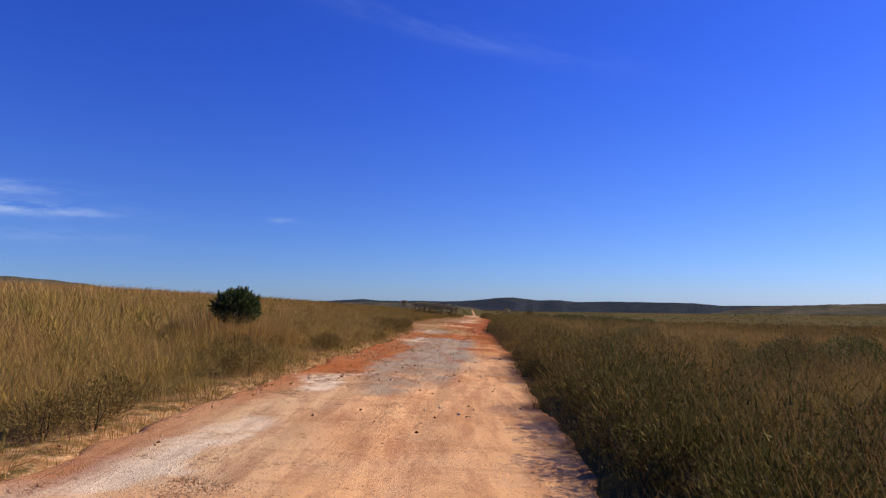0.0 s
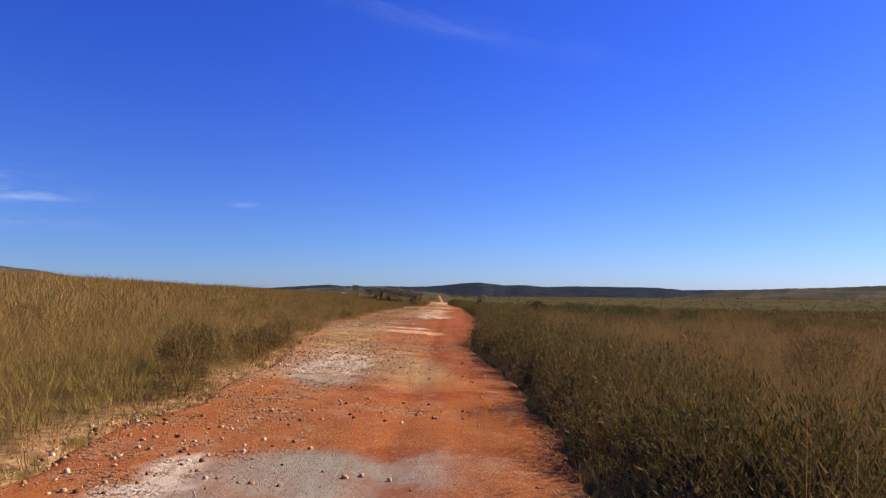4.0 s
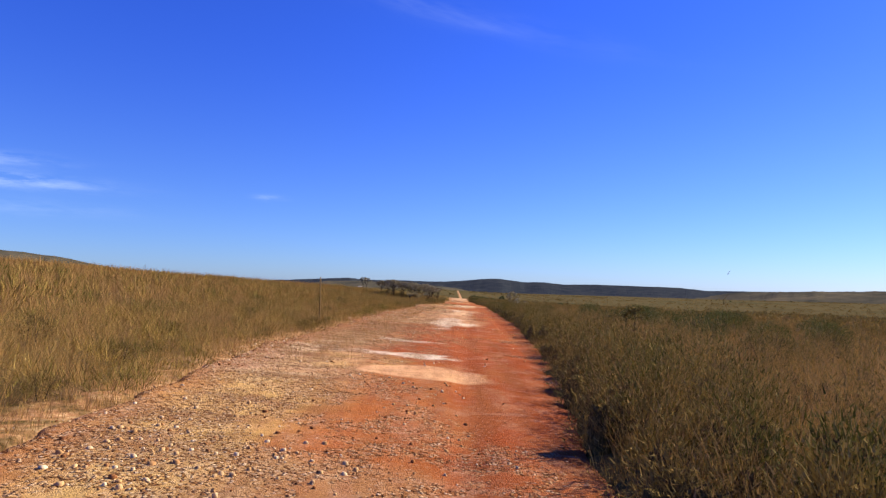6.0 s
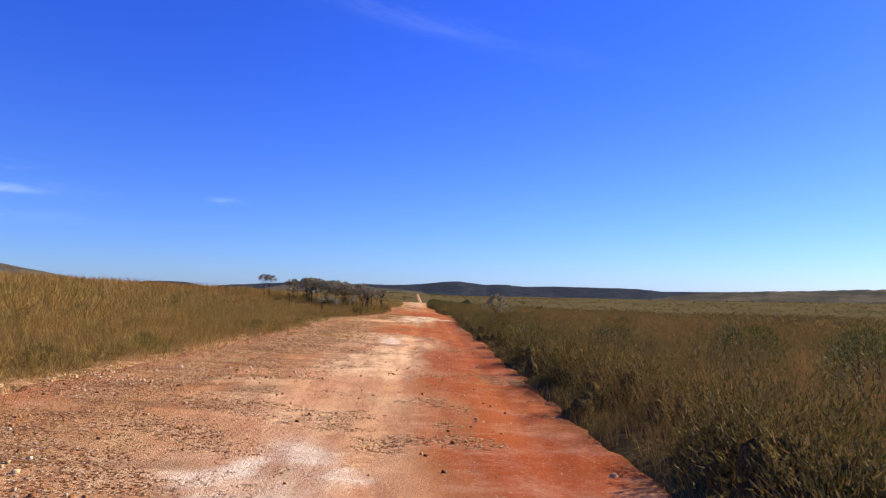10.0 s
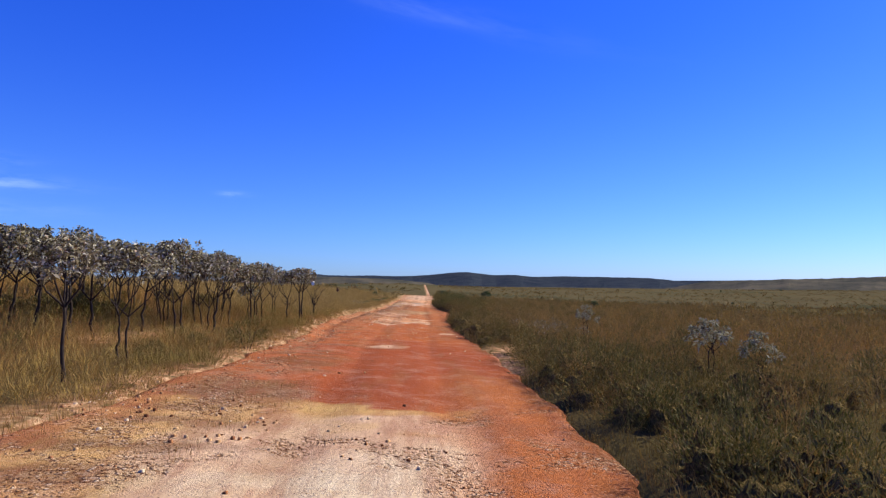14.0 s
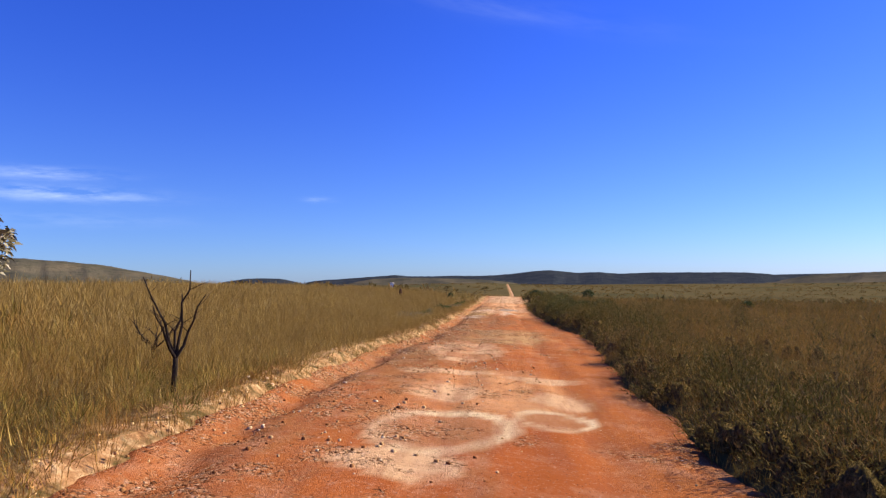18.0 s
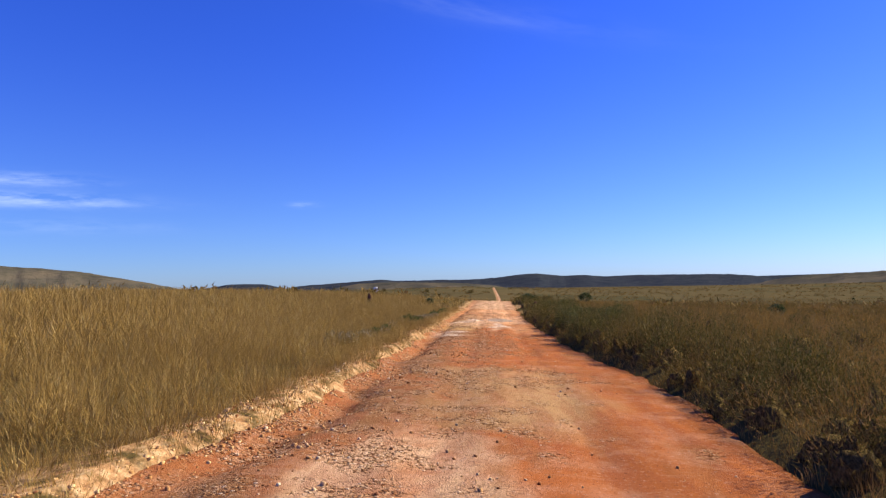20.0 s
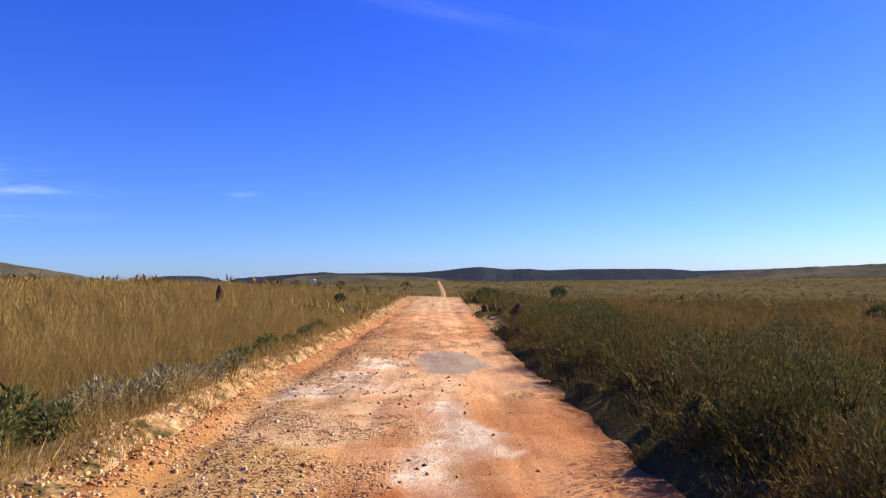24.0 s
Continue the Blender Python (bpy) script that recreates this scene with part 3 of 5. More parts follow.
M_BARK, M_STONE, M_CLOD = material("bark", bark_build), material("stone", stone_build), material("soil_clod", clod_build)
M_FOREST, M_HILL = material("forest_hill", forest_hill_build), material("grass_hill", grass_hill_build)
M_WHITE, M_TILE, M_MOUND = material("whitewash", plain_paint((0.8, 0.79, 0.76))), material("roof_tile", plain_paint((0.72, 0.66, 0.60))), material("termite_earth", termite_build)
M_WOOD = material("grey_post_wood", post_wood_build)


# ---- ground, road, hills ----
def spaced(near, step, reach, growth):
    out, v, d = [0.0], 0.0, step
    while v < reach:
        if v > near:
            d *= growth
        v += d
        out.append(min(v, reach))
    return np.array(out)


def build_ground():
    r = spaced(12, 0.33, 4700, 1.11)
    xs = np.concatenate([-r[:0:-1], r]) + 3.0
    ya = spaced(155, 0.6, 4750, 1.07)
    yb = spaced(20, 0.6, 4700, 1.14)
    ys = np.concatenate([-yb[:0:-1], ya])
    gx, gy = np.meshgrid(xs, ys)
    gx = gx + TURN * np.clip(gy, -200, 700)
    gz = ground_z(gx, gy)
    me = mesh_of("ground", np.stack([gx, gy, gz], -1).reshape(-1, 3), grid_faces(len(xs), len(ys)), flat=False)
    bare = me.attributes.new("bare", "FLOAT", "POINT")
    u = gx - TURN * np.clip(gy, -200, 700)
    el, er = edge_left(gy), edge_right(gy)
    verge = smooth(-0.95, -0.2, u - el) * smooth(0.3, 0.9, er - u)
    bare.data.foreach_set("value", np.maximum(clearing(gx, gy), verge).ravel().astype(np.float32))
    thing("ground", "dry savanna ground with brown thatch and bare soil", "ground", kind="structure", me=me, material=M_GROUND)


SOILS = {"salmon": (0.66, 0.315, 0.125), "red": (0.34, 0.080, 0.026), "orange": (0.44, 0.140, 0.040), "pale": (0.71, 0.45, 0.235), "white": (0.86, 0.69, 0.48),
         "grey": (0.37, 0.305, 0.215), "ochre": (0.62, 0.375, 0.12), "brown": (0.28, 0.13, 0.050), "tan": (0.46, 0.265, 0.110), "rust": (0.42, 0.115, 0.031), "cream": (0.80, 0.60, 0.34), "peach": (0.82, 0.45, 0.21)}
# soil along the west edge, the middle and the east wheel track
LANE_W = ((-14, "peach"), (-6, "pale"), (1, "orange"), (12, "orange"), (17, "pale"), (23, "ochre"), (28, "cream"), (33, "tan"), (37, "brown"), (44, "tan"), (66, "tan"), (71, "tan"), (76, "ochre"), (78, "brown"), (82, "brown"), (83.5, "ochre"), (85.6, "ochre"), (87.2, "brown"), (88.6, "rust"), (94, "rust"), (103, "orange"), (110, "brown"), (118, "brown"), (128, "brown"), (134, "ochre"), (142, "tan"), (150, "salmon"), (172, "pale"))
LANE_M = ((-14, "peach"), (-6, "peach"), (4, "grey"), (9, "grey"), (12, "orange"), (19, "tan"), (24, "orange"), (32, "red"), (40, "red"), (43, "pale"), (60, "pale"), (68, "rust"), (74, "salmon"), (77, "cream"), (81, "cream"), (85.0, "cream"), (86.4, "ochre"), (87.4, "red"), (95, "red"), (97, "rust"), (104, "rust"), (106, "salmon"), (111, "orange"), (117, "tan"), (122, "orange"), (131, "orange"), (134.5, "salmon"), (139, "peach"), (150, "salmon"), (170, "pale"))
LANE_E = ((-14, "peach"), (0, "peach"), (6, "salmon"), (11, "orange"), (20, "red"), (30, "red"), (38, "red"), (60, "red"), (74, "red"), (86, "orange"), (92, "red"), (98, "rust"), (104, "orange"), (110, "orange"), (126, "orange"), (133, "salmon"), (140, "peach"), (150, "salmon"), (170, "pale"))
# y, u, half length, half width
GREY_SPOTS = ((-0.5, -1.3, 4.5, 0.9), (7.8, -1.3, 3.0, 1.2), (3.5, -1.2, 2.5, 0.8), (16, -2.0, 2.0, 0.6))
WHITE_SPOTS = ((-9, -2.6, 2.0, 0.4), (-3.5, -2.4, 1.6, 0.35), (9, -2.3, 1.2, 0.4), (17, -2.2, 1.4, 0.6), (29.6, -1.9, 0.7, 1.1), (43.5, -1.2, 4.5, 0.8), (33, -1.8, 0.5, 0.7), (61, -0.8, 1.4, 0.4),
               # (74.9, -0.75) is a wet glint painted on as white soil
               (75.2, -0.6, 1.0, 0.45), (81, 0.0, 0.55, 0.8), (80.6, 1.5, 0.9, 0.55), (74.9, -0.75, 0.35, 0.15), (137.0, -2.1, 1.3, 0.7), (139.6, -1.9, 0.8, 0.6), (134.4, -0.5, 2.4, 0.22), (129, -2.2, 1.5, 0.5))
# bare hard floors with no loose stones on them
SLABS = ((140, -0.45, 1.7, 0.62, "grey"), (79.9, -3.0, 0.8, 0.55, "peach"), (74.7, -2.1, 1.15, 0.92, "peach"), (26.9, -1.2, 0.75, 1.1, "peach"))
RINGS = ((104.25, -0.85, 0.9, 0.66), (104.9, 0.28, 0.5, 0.45))
PALE_SPOTS = ((84.4, -0.8, 1.3, 0.8), (135, -2.0, 1.1, 0.9), (108.3, -1.2, 0.34, 0.7), (107.9, 0.3, 0.24, 0.65), (106.4, -1.0, 0.9, 0.6), (106.2, 0.5, 0.7, 0.35), (103.0, -1.0, 0.5, 0.55), (112, -1.2, 2.0, 0.8), (137, -1.4, 2.5, 1.0), (175, -1.3, 14, 1.6), (99.3, 1.3, 0.5, 0.28), (93.8, -0.2, 0.5, 0.5), (136, -0.6, 5, 0.35))
PEACH_SPOTS = ((80.6, 1.7, 1.0, 0.32), (44.5, -3.0, 1.0, 1.2), (152, -0.8, 6, 1.2))
OCHRE_SPOTS = ((27.5, -2.6, 1.5, 1.0), (22, -3.0, 3, 0.8), (63, -2.6, 2.5, 0.9), (69.5, -2.0, 1.2, 0.8), (85.9, -0.6, 0.8, 1.0))
RED_SPOTS = ((3.5, -3.0, 4, 0.3), (14, -0.5, 0.6, 1.6), (5.6, -0.4, 0.35, 1.3), (1.8, -0.5, 0.25, 1.2), (10.6, -0.2, 0.3, 1.3), (19.5, -0.3, 0.4, 1.3), (93, -0.2, 1.5, 1.6), (40, -0.8, 0.9, 1.3))


def build_road():
    us = np.arange(-5.3, 3.3, 0.1)
    va = np.arange(-20, 150, 0.13)
    vb = 150 + spaced(0, 0.2, 470, 1.012)[1:]
    vs = np.concatenate([va, vb])
    gu, gv = np.meshgrid(us, vs)
    gx = gu + TURN * gv
    gz = road_z(gx, gv)
    me = mesh_of("road", np.stack([gx, gv, gz], -1).reshape(-1, 3), grid_faces(len(us), len(vs)), flat=False)
    wob_u, wob_v = gu + 1.9 * (fbm(gx, gv, 1.1, 6, 61) - 0.5), gv + 3.4 * (fbm(gx * 0.6, gv * 1.3, 0.9, 6, 62) - 0.5)

    def spots(table, sharp=3.0, wander=1.0):
        m = np.zeros_like(gu)
        for y, u, ly, lu in table:
            d = np.hypot((gv + (wob_v - gv) * wander - y) / ly, (gu + (wob_u - gu) * wander - u) / lu)
            m = np.maximum(m, 1 - smooth(1 - 1 / sharp, 1 + 1 / sharp, d))
        return m[..., None]
    el, er = edge_left(gv), edge_right(gv)

    def lane(table):
        y = [p[0] for p in table]
        k = np.interp(wob_v * 0.8 + gv * 0.2, y, np.arange(len(y)))
        k = np.floor(k) + smooth(0.38, 0.62, k - np.floor(k))
        return np.stack([np.interp(k, np.arange(len(y)), [SOILS[p[1]][q] for p in table]) for q in range(3)], -1)
    across = (gu - el) / (er - el) + 0.22 * (fbm(gx * 1.6, gv * 0.35, 0.8, 4, 67) - 0.5)
    w_west, w_east = 1 - smooth(0.22, 0.5, across)[..., None], smooth(0.62, 0.82, across)[..., None]
    c = lane(LANE_W) * w_west + lane(LANE_E) * w_east + lane(LANE_M) * (1 - w_west - w_east)
    k = smooth(0.5, 0.68, fbm(gx, gv * 0.8, 1.8, 5, 63))[..., None] * 0.45
    c = c * (1 - k) + np.array(SOILS["orange"]) * k
    for table, soil, amount in ((RED_SPOTS, "red", 0.8), (OCHRE_SPOTS, "ochre", 0.6), (PEACH_SPOTS, "peach", 0.95), (PALE_SPOTS, "pale", 0.85), (GREY_SPOTS, "grey", 0.8), (WHITE_SPOTS, "white", 0.85)):
        m = spots(table, 9.0, 0.3 if soil in ("pale", "peach", "grey") else 0.8) * amount * (0.4 + 1.1 * smooth(0.35, 0.6, fbm(gx, gv, 0.45, 4, 64))[..., None]).clip(0, 1)
        c = c * (1 - m) + np.array(SOILS[soil]) * m
    # dried puddles: smooth clay floors with pale silt rims
    for y, u, ly, lu in RINGS:
        d = np.hypot((gv + 0.15 * (wob_v - gv) - y) / ly, (gu + 0.15 * (wob_u - gu) - u) / lu)
        m = ((1 - smooth(0.85, 1.0, d)) * 0.8)[..., None]
        c = c * (1 - m) + np.array((0.46, 0.20, 0.085)) * m
        m = ((1 - smooth(0.06, 0.22, np.abs(d - 0.95))) * (0.55 + 0.45 * smooth(-0.6, 0.6, (gu - u) / lu + (gv - y) / ly)))[..., None]
        c = c * (1 - m) + np.array(SOILS["cream"]) * m
    # dark litter lying in streaks on the west shoulder
    k = smooth(0.5, 0.6, fbm(gx * 0.55, gv * 1.7, 0.55, 4, 69)) * (1 - smooth(0.25, 0.55, across)) * np.interp(gv, (14, 24, 62, 70, 95, 104), (0, 0.75, 0.85, 0.8, 0.7, 0))
    c = c * (1 - k[..., None]) + np.array(SOILS["brown"]) * 0.7 * k[..., None]
    k = smooth(0.56, 0.66, fbm(gx * 2.2, gv * 0.5, 0.7, 4, 70)) * np.interp(gv, (14, 30, 150), (0.15, 0.32, 0.4))
    c = c * (1 - k[..., None]) + np.array(SOILS["brown"]) * k[..., None]
    # dusty wheel streaks
    k = smooth(0.5, 0.7, fbm(gu * 3.0 + 40, gv * 0.12, 0.8, 3, 68))[..., None] * 0.35
    c = c * (1 - k) + c * 0.62 * k
    slab = spots([p[:4] for p in SLABS], 10.0, 0.22)
    for p in SLABS:
        m = spots([p[:4]], 10.0, 0.22) * 0.95
        c = c * (1 - m) + np.array(SOILS[p[4]]) * (0.82 + 0.2 * fbm(gx, gv, 0.5, 3, 72)[..., None]) * m
    # reddish berm at the west side
    side = (1 - smooth(0.1, 0.8, gu - el))[..., None] * 0.6
    c = c * (1 - side) + np.array(SOILS["orange"]) * side
    # dark strip on the east edge: verge shade put into the soil colour
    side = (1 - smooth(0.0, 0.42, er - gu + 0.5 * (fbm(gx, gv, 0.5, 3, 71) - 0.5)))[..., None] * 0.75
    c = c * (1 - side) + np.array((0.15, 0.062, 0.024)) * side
    stony = me.attributes.new("stony", "FLOAT", "POINT")
    st = (1 - smooth(0.12, np.interp(gv, (45, 64, 84, 88, 98, 105), (0.75, 0.5, 0.5, 0.3, 0.3, 0.75)), across)) * np.interp(gv, (-14, 12, 16, 22, 30, 48, 64, 70, 90, 112, 126, 150), (0.12, 0.15, 0.6, 0.95, 0.85, 0.75, 1.0, 1.0, 0.2, 0.4, 0.5, 0.5)) + 0.45 * smooth(0.5, 0.7, fbm(gx, gv, 1.3, 3, 66)) * np.interp(gv, (-14, 10, 20, 84, 88, 98, 104), (0.15, 0.25, 1, 1, 0.1, 0.1, 1))
    st = st * (1 - slab[..., 0])
    stony.data.foreach_set("value", np.clip(st * 1.1, 0, 1).ravel().astype(np.float32))
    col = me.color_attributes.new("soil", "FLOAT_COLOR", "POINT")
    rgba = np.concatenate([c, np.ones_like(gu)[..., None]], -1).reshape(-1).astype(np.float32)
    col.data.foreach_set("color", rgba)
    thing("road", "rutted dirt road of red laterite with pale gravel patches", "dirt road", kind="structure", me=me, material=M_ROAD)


EYE = (4.4, 80.0, 0.5)


def build_hill(name, label, dist, depth, table, mat, rough, seed):
    """A range of hills seen over the plain: a smooth ridge with a front and a back slope."""
    a0, a1 = table[0][0], table[-1][0]
    az = np.linspace(a0, a1, int((a1 - a0) * (6 if dist > 4000 else 12)) + 2)
    el = np.interp(az, [p[0] for p in table], [p[1] for p in table])
    kern = np.hanning(15) / np.hanning(15).sum()
    el = np.convolve(np.pad(el, 7, mode="edge"), kern, "valid")
    s = np.linspace(-1, 1, 27)
    ga, gs = np.meshgrid(np.radians(az), s)
    wander = depth * 0.25 * (fbm(ga * 40, ga * 0, 2.0, 3, seed) - 0.5)
    d = dist + depth * gs + wander
    x, y = EYE[0] + d * np.sin(ga), EYE[1] + d * np.cos(ga)
    top = EYE[2] + dist * np.tan(np.radians(el))[None, :]
    base = land(x, y) - 6
    shape = np.cos(np.clip(gs, -1, 1) * math.pi / 2) ** 1.3
    z = base + np.maximum(top - base, 0) * shape
    z = z + shape * rough * (fbm(x, y, depth * 0.22, 4, seed + 3) - 0.5) * np.abs(gs) ** 0.5 * 2 + shape * rough * 0.18 * (fbm(x, y, 18, 2, seed + 5) - 0.5)
    me = mesh_of(name, np.stack([x, y, z], -1).reshape(-1, 3), grid_faces(len(az), len(s)), flat=False)
    thing(name, label, "hill", kind="structure", me=me, material=mat)


def build_hills():
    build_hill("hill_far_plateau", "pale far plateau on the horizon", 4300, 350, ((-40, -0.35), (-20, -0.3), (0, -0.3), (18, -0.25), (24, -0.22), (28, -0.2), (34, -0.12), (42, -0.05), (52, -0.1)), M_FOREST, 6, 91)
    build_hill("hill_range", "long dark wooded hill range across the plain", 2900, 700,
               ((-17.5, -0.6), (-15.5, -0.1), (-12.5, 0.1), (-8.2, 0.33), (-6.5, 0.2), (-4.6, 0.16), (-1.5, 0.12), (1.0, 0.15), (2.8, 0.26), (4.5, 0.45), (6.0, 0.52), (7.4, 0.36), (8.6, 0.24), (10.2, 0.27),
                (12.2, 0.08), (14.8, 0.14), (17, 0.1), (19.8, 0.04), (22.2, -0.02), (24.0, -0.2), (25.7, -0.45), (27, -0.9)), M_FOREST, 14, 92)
    build_hill("hill_ridge", "low pale grassy ridge before the wooded hills", 2100, 350, ((-14, -0.9), (-12, -0.3), (-10, 0.02), (-8, 0.06), (-5, 0.0), (-2, -0.1), (0.5, -0.3), (2.5, -0.5), (4, -0.9)), M_HILL, 6, 96)
    build_hill("hill_east", "low brown hills with dark wooded gullies", 2300, 800, ((22, -1.2), (25, -0.75), (27, -0.42), (30, -0.2), (33, -0.08), (38, 0.05), (44, 0.15), (56, 0.1), (66, -0.2)), M_HILL, 26, 93)
    build_hill("hill_west", "rounded grassy hill with brown slopes", 1500, 420, ((-60, 0.8), (-50, 1.6), (-44, 2.0), (-38, 2.05), (-34.5, 1.8), (-32, 1.5), (-30.0, 1.08), (-27.5, 0.55), (-25.5, 0.1), (-23.0, -0.6)), M_HILL, 10, 94)
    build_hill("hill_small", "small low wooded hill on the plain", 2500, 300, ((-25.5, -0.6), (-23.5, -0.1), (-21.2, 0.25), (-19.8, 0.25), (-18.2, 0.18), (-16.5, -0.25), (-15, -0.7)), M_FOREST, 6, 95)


build_ground()
build_road()
build_hills()


# ---- plants ----
def blades(rng, x, y, z, height, width, lean, a, bend=0.35):
    """Bent grass blades, one island each: five points, a quad and a tip."""
    n = len(x)
    s = rng.uniform(0, 2 * math.pi, n)
    dx, dy = np.cos(a) * lean * height, np.sin(a) * lean * height
    wx, wy = np.cos(s) * width / 2, np.sin(s) * width / 2
    hm = height * 0.55
    mx, my = x + dx * bend, y + dy * bend
    v = np.empty((n, 5, 3))
    v[:, 0] = np.stack([x - wx, y - wy, z - 0.05], -1)
    v[:, 1] = np.stack([x + wx, y + wy, z - 0.05], -1)
    v[:, 2] = np.stack([mx - wx * 0.8, my - wy * 0.8, z + hm], -1)
    v[:, 3] = np.stack([mx + wx * 0.8, my + wy * 0.8, z + hm], -1)
    v[:, 4] = np.stack([x + dx, y + dy, z + height * np.sqrt(np.maximum(1 - lean * lean * 0.6, 0.25))], -1)
    i = np.arange(n)[:, None] * 5
    return v.reshape(-1, 3), i + np.array([[0, 1, 3, 2]]), i + np.array([[2, 3, 4]])


def spears(rng, x, y, z, height, width, lean, a):
    """Straight thin blades for the middle distance: one triangle each."""
    n = len(x)
    s = rng.uniform(0, 2 * math.pi, n)
    wx, wy = np.cos(s) * width / 2, np.sin(s) * width / 2
    v = np.stack([np.stack([x - wx, y - wy, z - 0.05], -1), np.stack([x + wx, y + wy, z - 0.05], -1), np.stack([x + np.cos(a) * lean * height, y + np.sin(a) * lean * height, z + height], -1)], 1)
    return v.reshape(-1, 3), np.zeros((0, 4), int), np.arange(n)[:, None] * 3 + np.array([[0, 1, 2]])


def joined(chunks):
    vs, qs, ts, off = [], [], [], 0
    for v, q, t in chunks:
        vs.append(v)
        if len(q):
            qs.append(q + off)
        if len(t):
            ts.append(t + off)
        off += len(v)
    return np.concatenate(vs), np.concatenate(qs) if qs else None, np.concatenate(ts) if ts else None


def scatter(rng, side, y0, y1, d0, d1, count, clump=0.0):
    """Points beside the road: y, distance past its edge; uniform, or gathered in tufts."""
    n = int(count)
    y = rng.uniform(y0, y1, n)
    d = rng.uniform(d0, d1, n)
    u = np.where(side < 0, edge_left(y) - d, edge_right(y) + d)
    x = u + TURN * y
    return x, y, d


def tufts(rng, side, y0, y1, d0, d1, count, per, radius):
    cx, cy, d = scatter(rng, side, y0, y1, d0, d1, count)
    k = 1 - clearing(cx, cy)
    worn = smooth(66, 70, cy) * (1 - smooth(75, 79, cy)) * (1 - smooth(0.5, 2.2, d)) * (side < 0)
    k = k * (1 - 0.75 * worn)
    keep = rng.uniform(0, 1, len(cx)) < k
    cx, cy, d = cx[keep], cy[keep], d[keep]
    n = len(cx)
    a, out = rng.uniform(0, 2 * math.pi, n * per), rng.uniform(0, 1, n * per) ** 0.6
    x = np.repeat(cx, per) + np.cos(a) * out * radius
    y = np.repeat(cy, per) + np.sin(a) * out * radius
    u = x - TURN * y
    ok = (u < edge_left(y) + 0.12) | (u > edge_right(y) - 0.1) | (d0 < -1)
    size = np.repeat(rng.uniform(0.6, 1.25, n), per)
    return x[ok], y[ok], np.repeat(d, per)[ok], size[ok], a[ok], out[ok]


def left_height(x, y, d):
    """Height of the grass on the west side."""
    return (0.24 + 0.42 * smooth(0.0, 2.4, d)) * (0.45 + 1.1 * fbm(x, y, 1.7, 3, 71)) * np.interp(y, (-14, 26, 62, 84, 100, 112, 200), (1.0, 1.0, 0.75, 0.7, 0.85, 1.1, 1.0))


def right_height(x, y, d):
    """Height of the heath on the east side."""
    return (0.62 + 0.2 * smooth(0.0, 1.2, d)) * (0.25 + 1.5 * fbm(x, y, 1.6, 3, 73)) * np.interp(y, (-14, 26, 60, 85, 110, 200), (1.05, 1.05, 0.9, 0.8, 0.85, 0.8))


def grass_layer(name, label, mat, side, height, layers, seed):
    rng = np.random.default_rng(seed)
    out = []
    for y0, y1, d0, d1, count, per, radius, width, hs in layers:
        x, y, d, size, a, out_r = tufts(rng, side, y0, y1, d0, d1, count, per, radius)
        z = np.maximum(ground_z(x, y), road_z(x, y)) if d0 < -1 else ground_z(x, y)
        h = height(x, y, np.maximum(d, 0)) * size * hs * rng.uniform(0.35, 1.2, len(x)) * (1.08 - 0.4 * out_r)
        h = np.minimum(h, 1.0)
        shape = blades if per < 10 and d1 < 5 else spears
        out.append(shape(rng, x, y, z, h, width * rng.uniform(0.6, 1.4, len(x)), 0.1 + rng.uniform(0.0, 0.25, len(x)) + out_r * rng.uniform(0.3, 1.0, len(x)), a + rng.normal(0, 0.7, len(x))))
    v, q, t = joined(out)
    thing(name, label, "grass", kind="stuff", me=mesh_of(name, v, q, t), material=mat)


grass_layer("dry_grass", "tall dry brown savanna grass beside the road", M_GRASS, -1, left_height,
            ((-15, 107, -0.1, 4.5, 9500, 24, 0.15, 0.0046, 0.95), (-15, 107, -0.5, 0.9, 2600, 9, 0.09, 0.005, 0.5), (-15, 110, 4.5, 16, 8500, 18, 0.26, 0.014, 1.0), (-14, 110, 16, 45, 7500, 11, 0.5, 0.04, 1.05),
             (6, 130, 45, 110, 5000, 8, 1.0, 0.14, 1.0), (27, 60, -1.8, 0.0, 900, 16, 0.16, 0.006, 0.36), (60, 88, -1.8, 0.0, 900, 16, 0.16, 0.006, 0.36)), 11)
grass_layer("straw_grass", "tall pale straw-yellow grass on the roadside bank", M_STRAW, -1, left_height,
            ((104, 152, -0.1, 4.5, 4200, 26, 0.15, 0.0046, 0.95), (104, 152, -0.5, 0.9, 900, 9, 0.09, 0.005, 0.5), (106, 180, 4.5, 16, 5000, 18, 0.26, 0.014, 1.05), (108, 240, 16, 45, 5500, 10, 0.5, 0.045, 1.05),
             (120, 420, 45, 160, 6500, 6, 1.0, 0.2, 1.0), (150, 420, 0, 45, 5000, 8, 0.5, 0.09, 1.0)), 14)
grass_layer("heath_grass", "olive and brown heath grass between low shrubs", M_HEATH, 1, right_height,
            ((-15, 150, 0.05, 4.5, 6500, 18, 0.16, 0.0045, 0.6), (-15, 150, -0.2, 0.7, 5000, 9, 0.10, 0.005, 0.36), (-15, 175, 4.5, 16, 7000, 15, 0.3, 0.014, 0.85), (-14, 230, 16, 45, 8000, 9, 0.5, 0.05, 1.05),
             (6, 420, 45, 200, 9000, 6, 1.0, 0.25, 1.0), (150, 420, 0, 45, 5000, 8, 0.5, 0.09, 1.0)), 12)
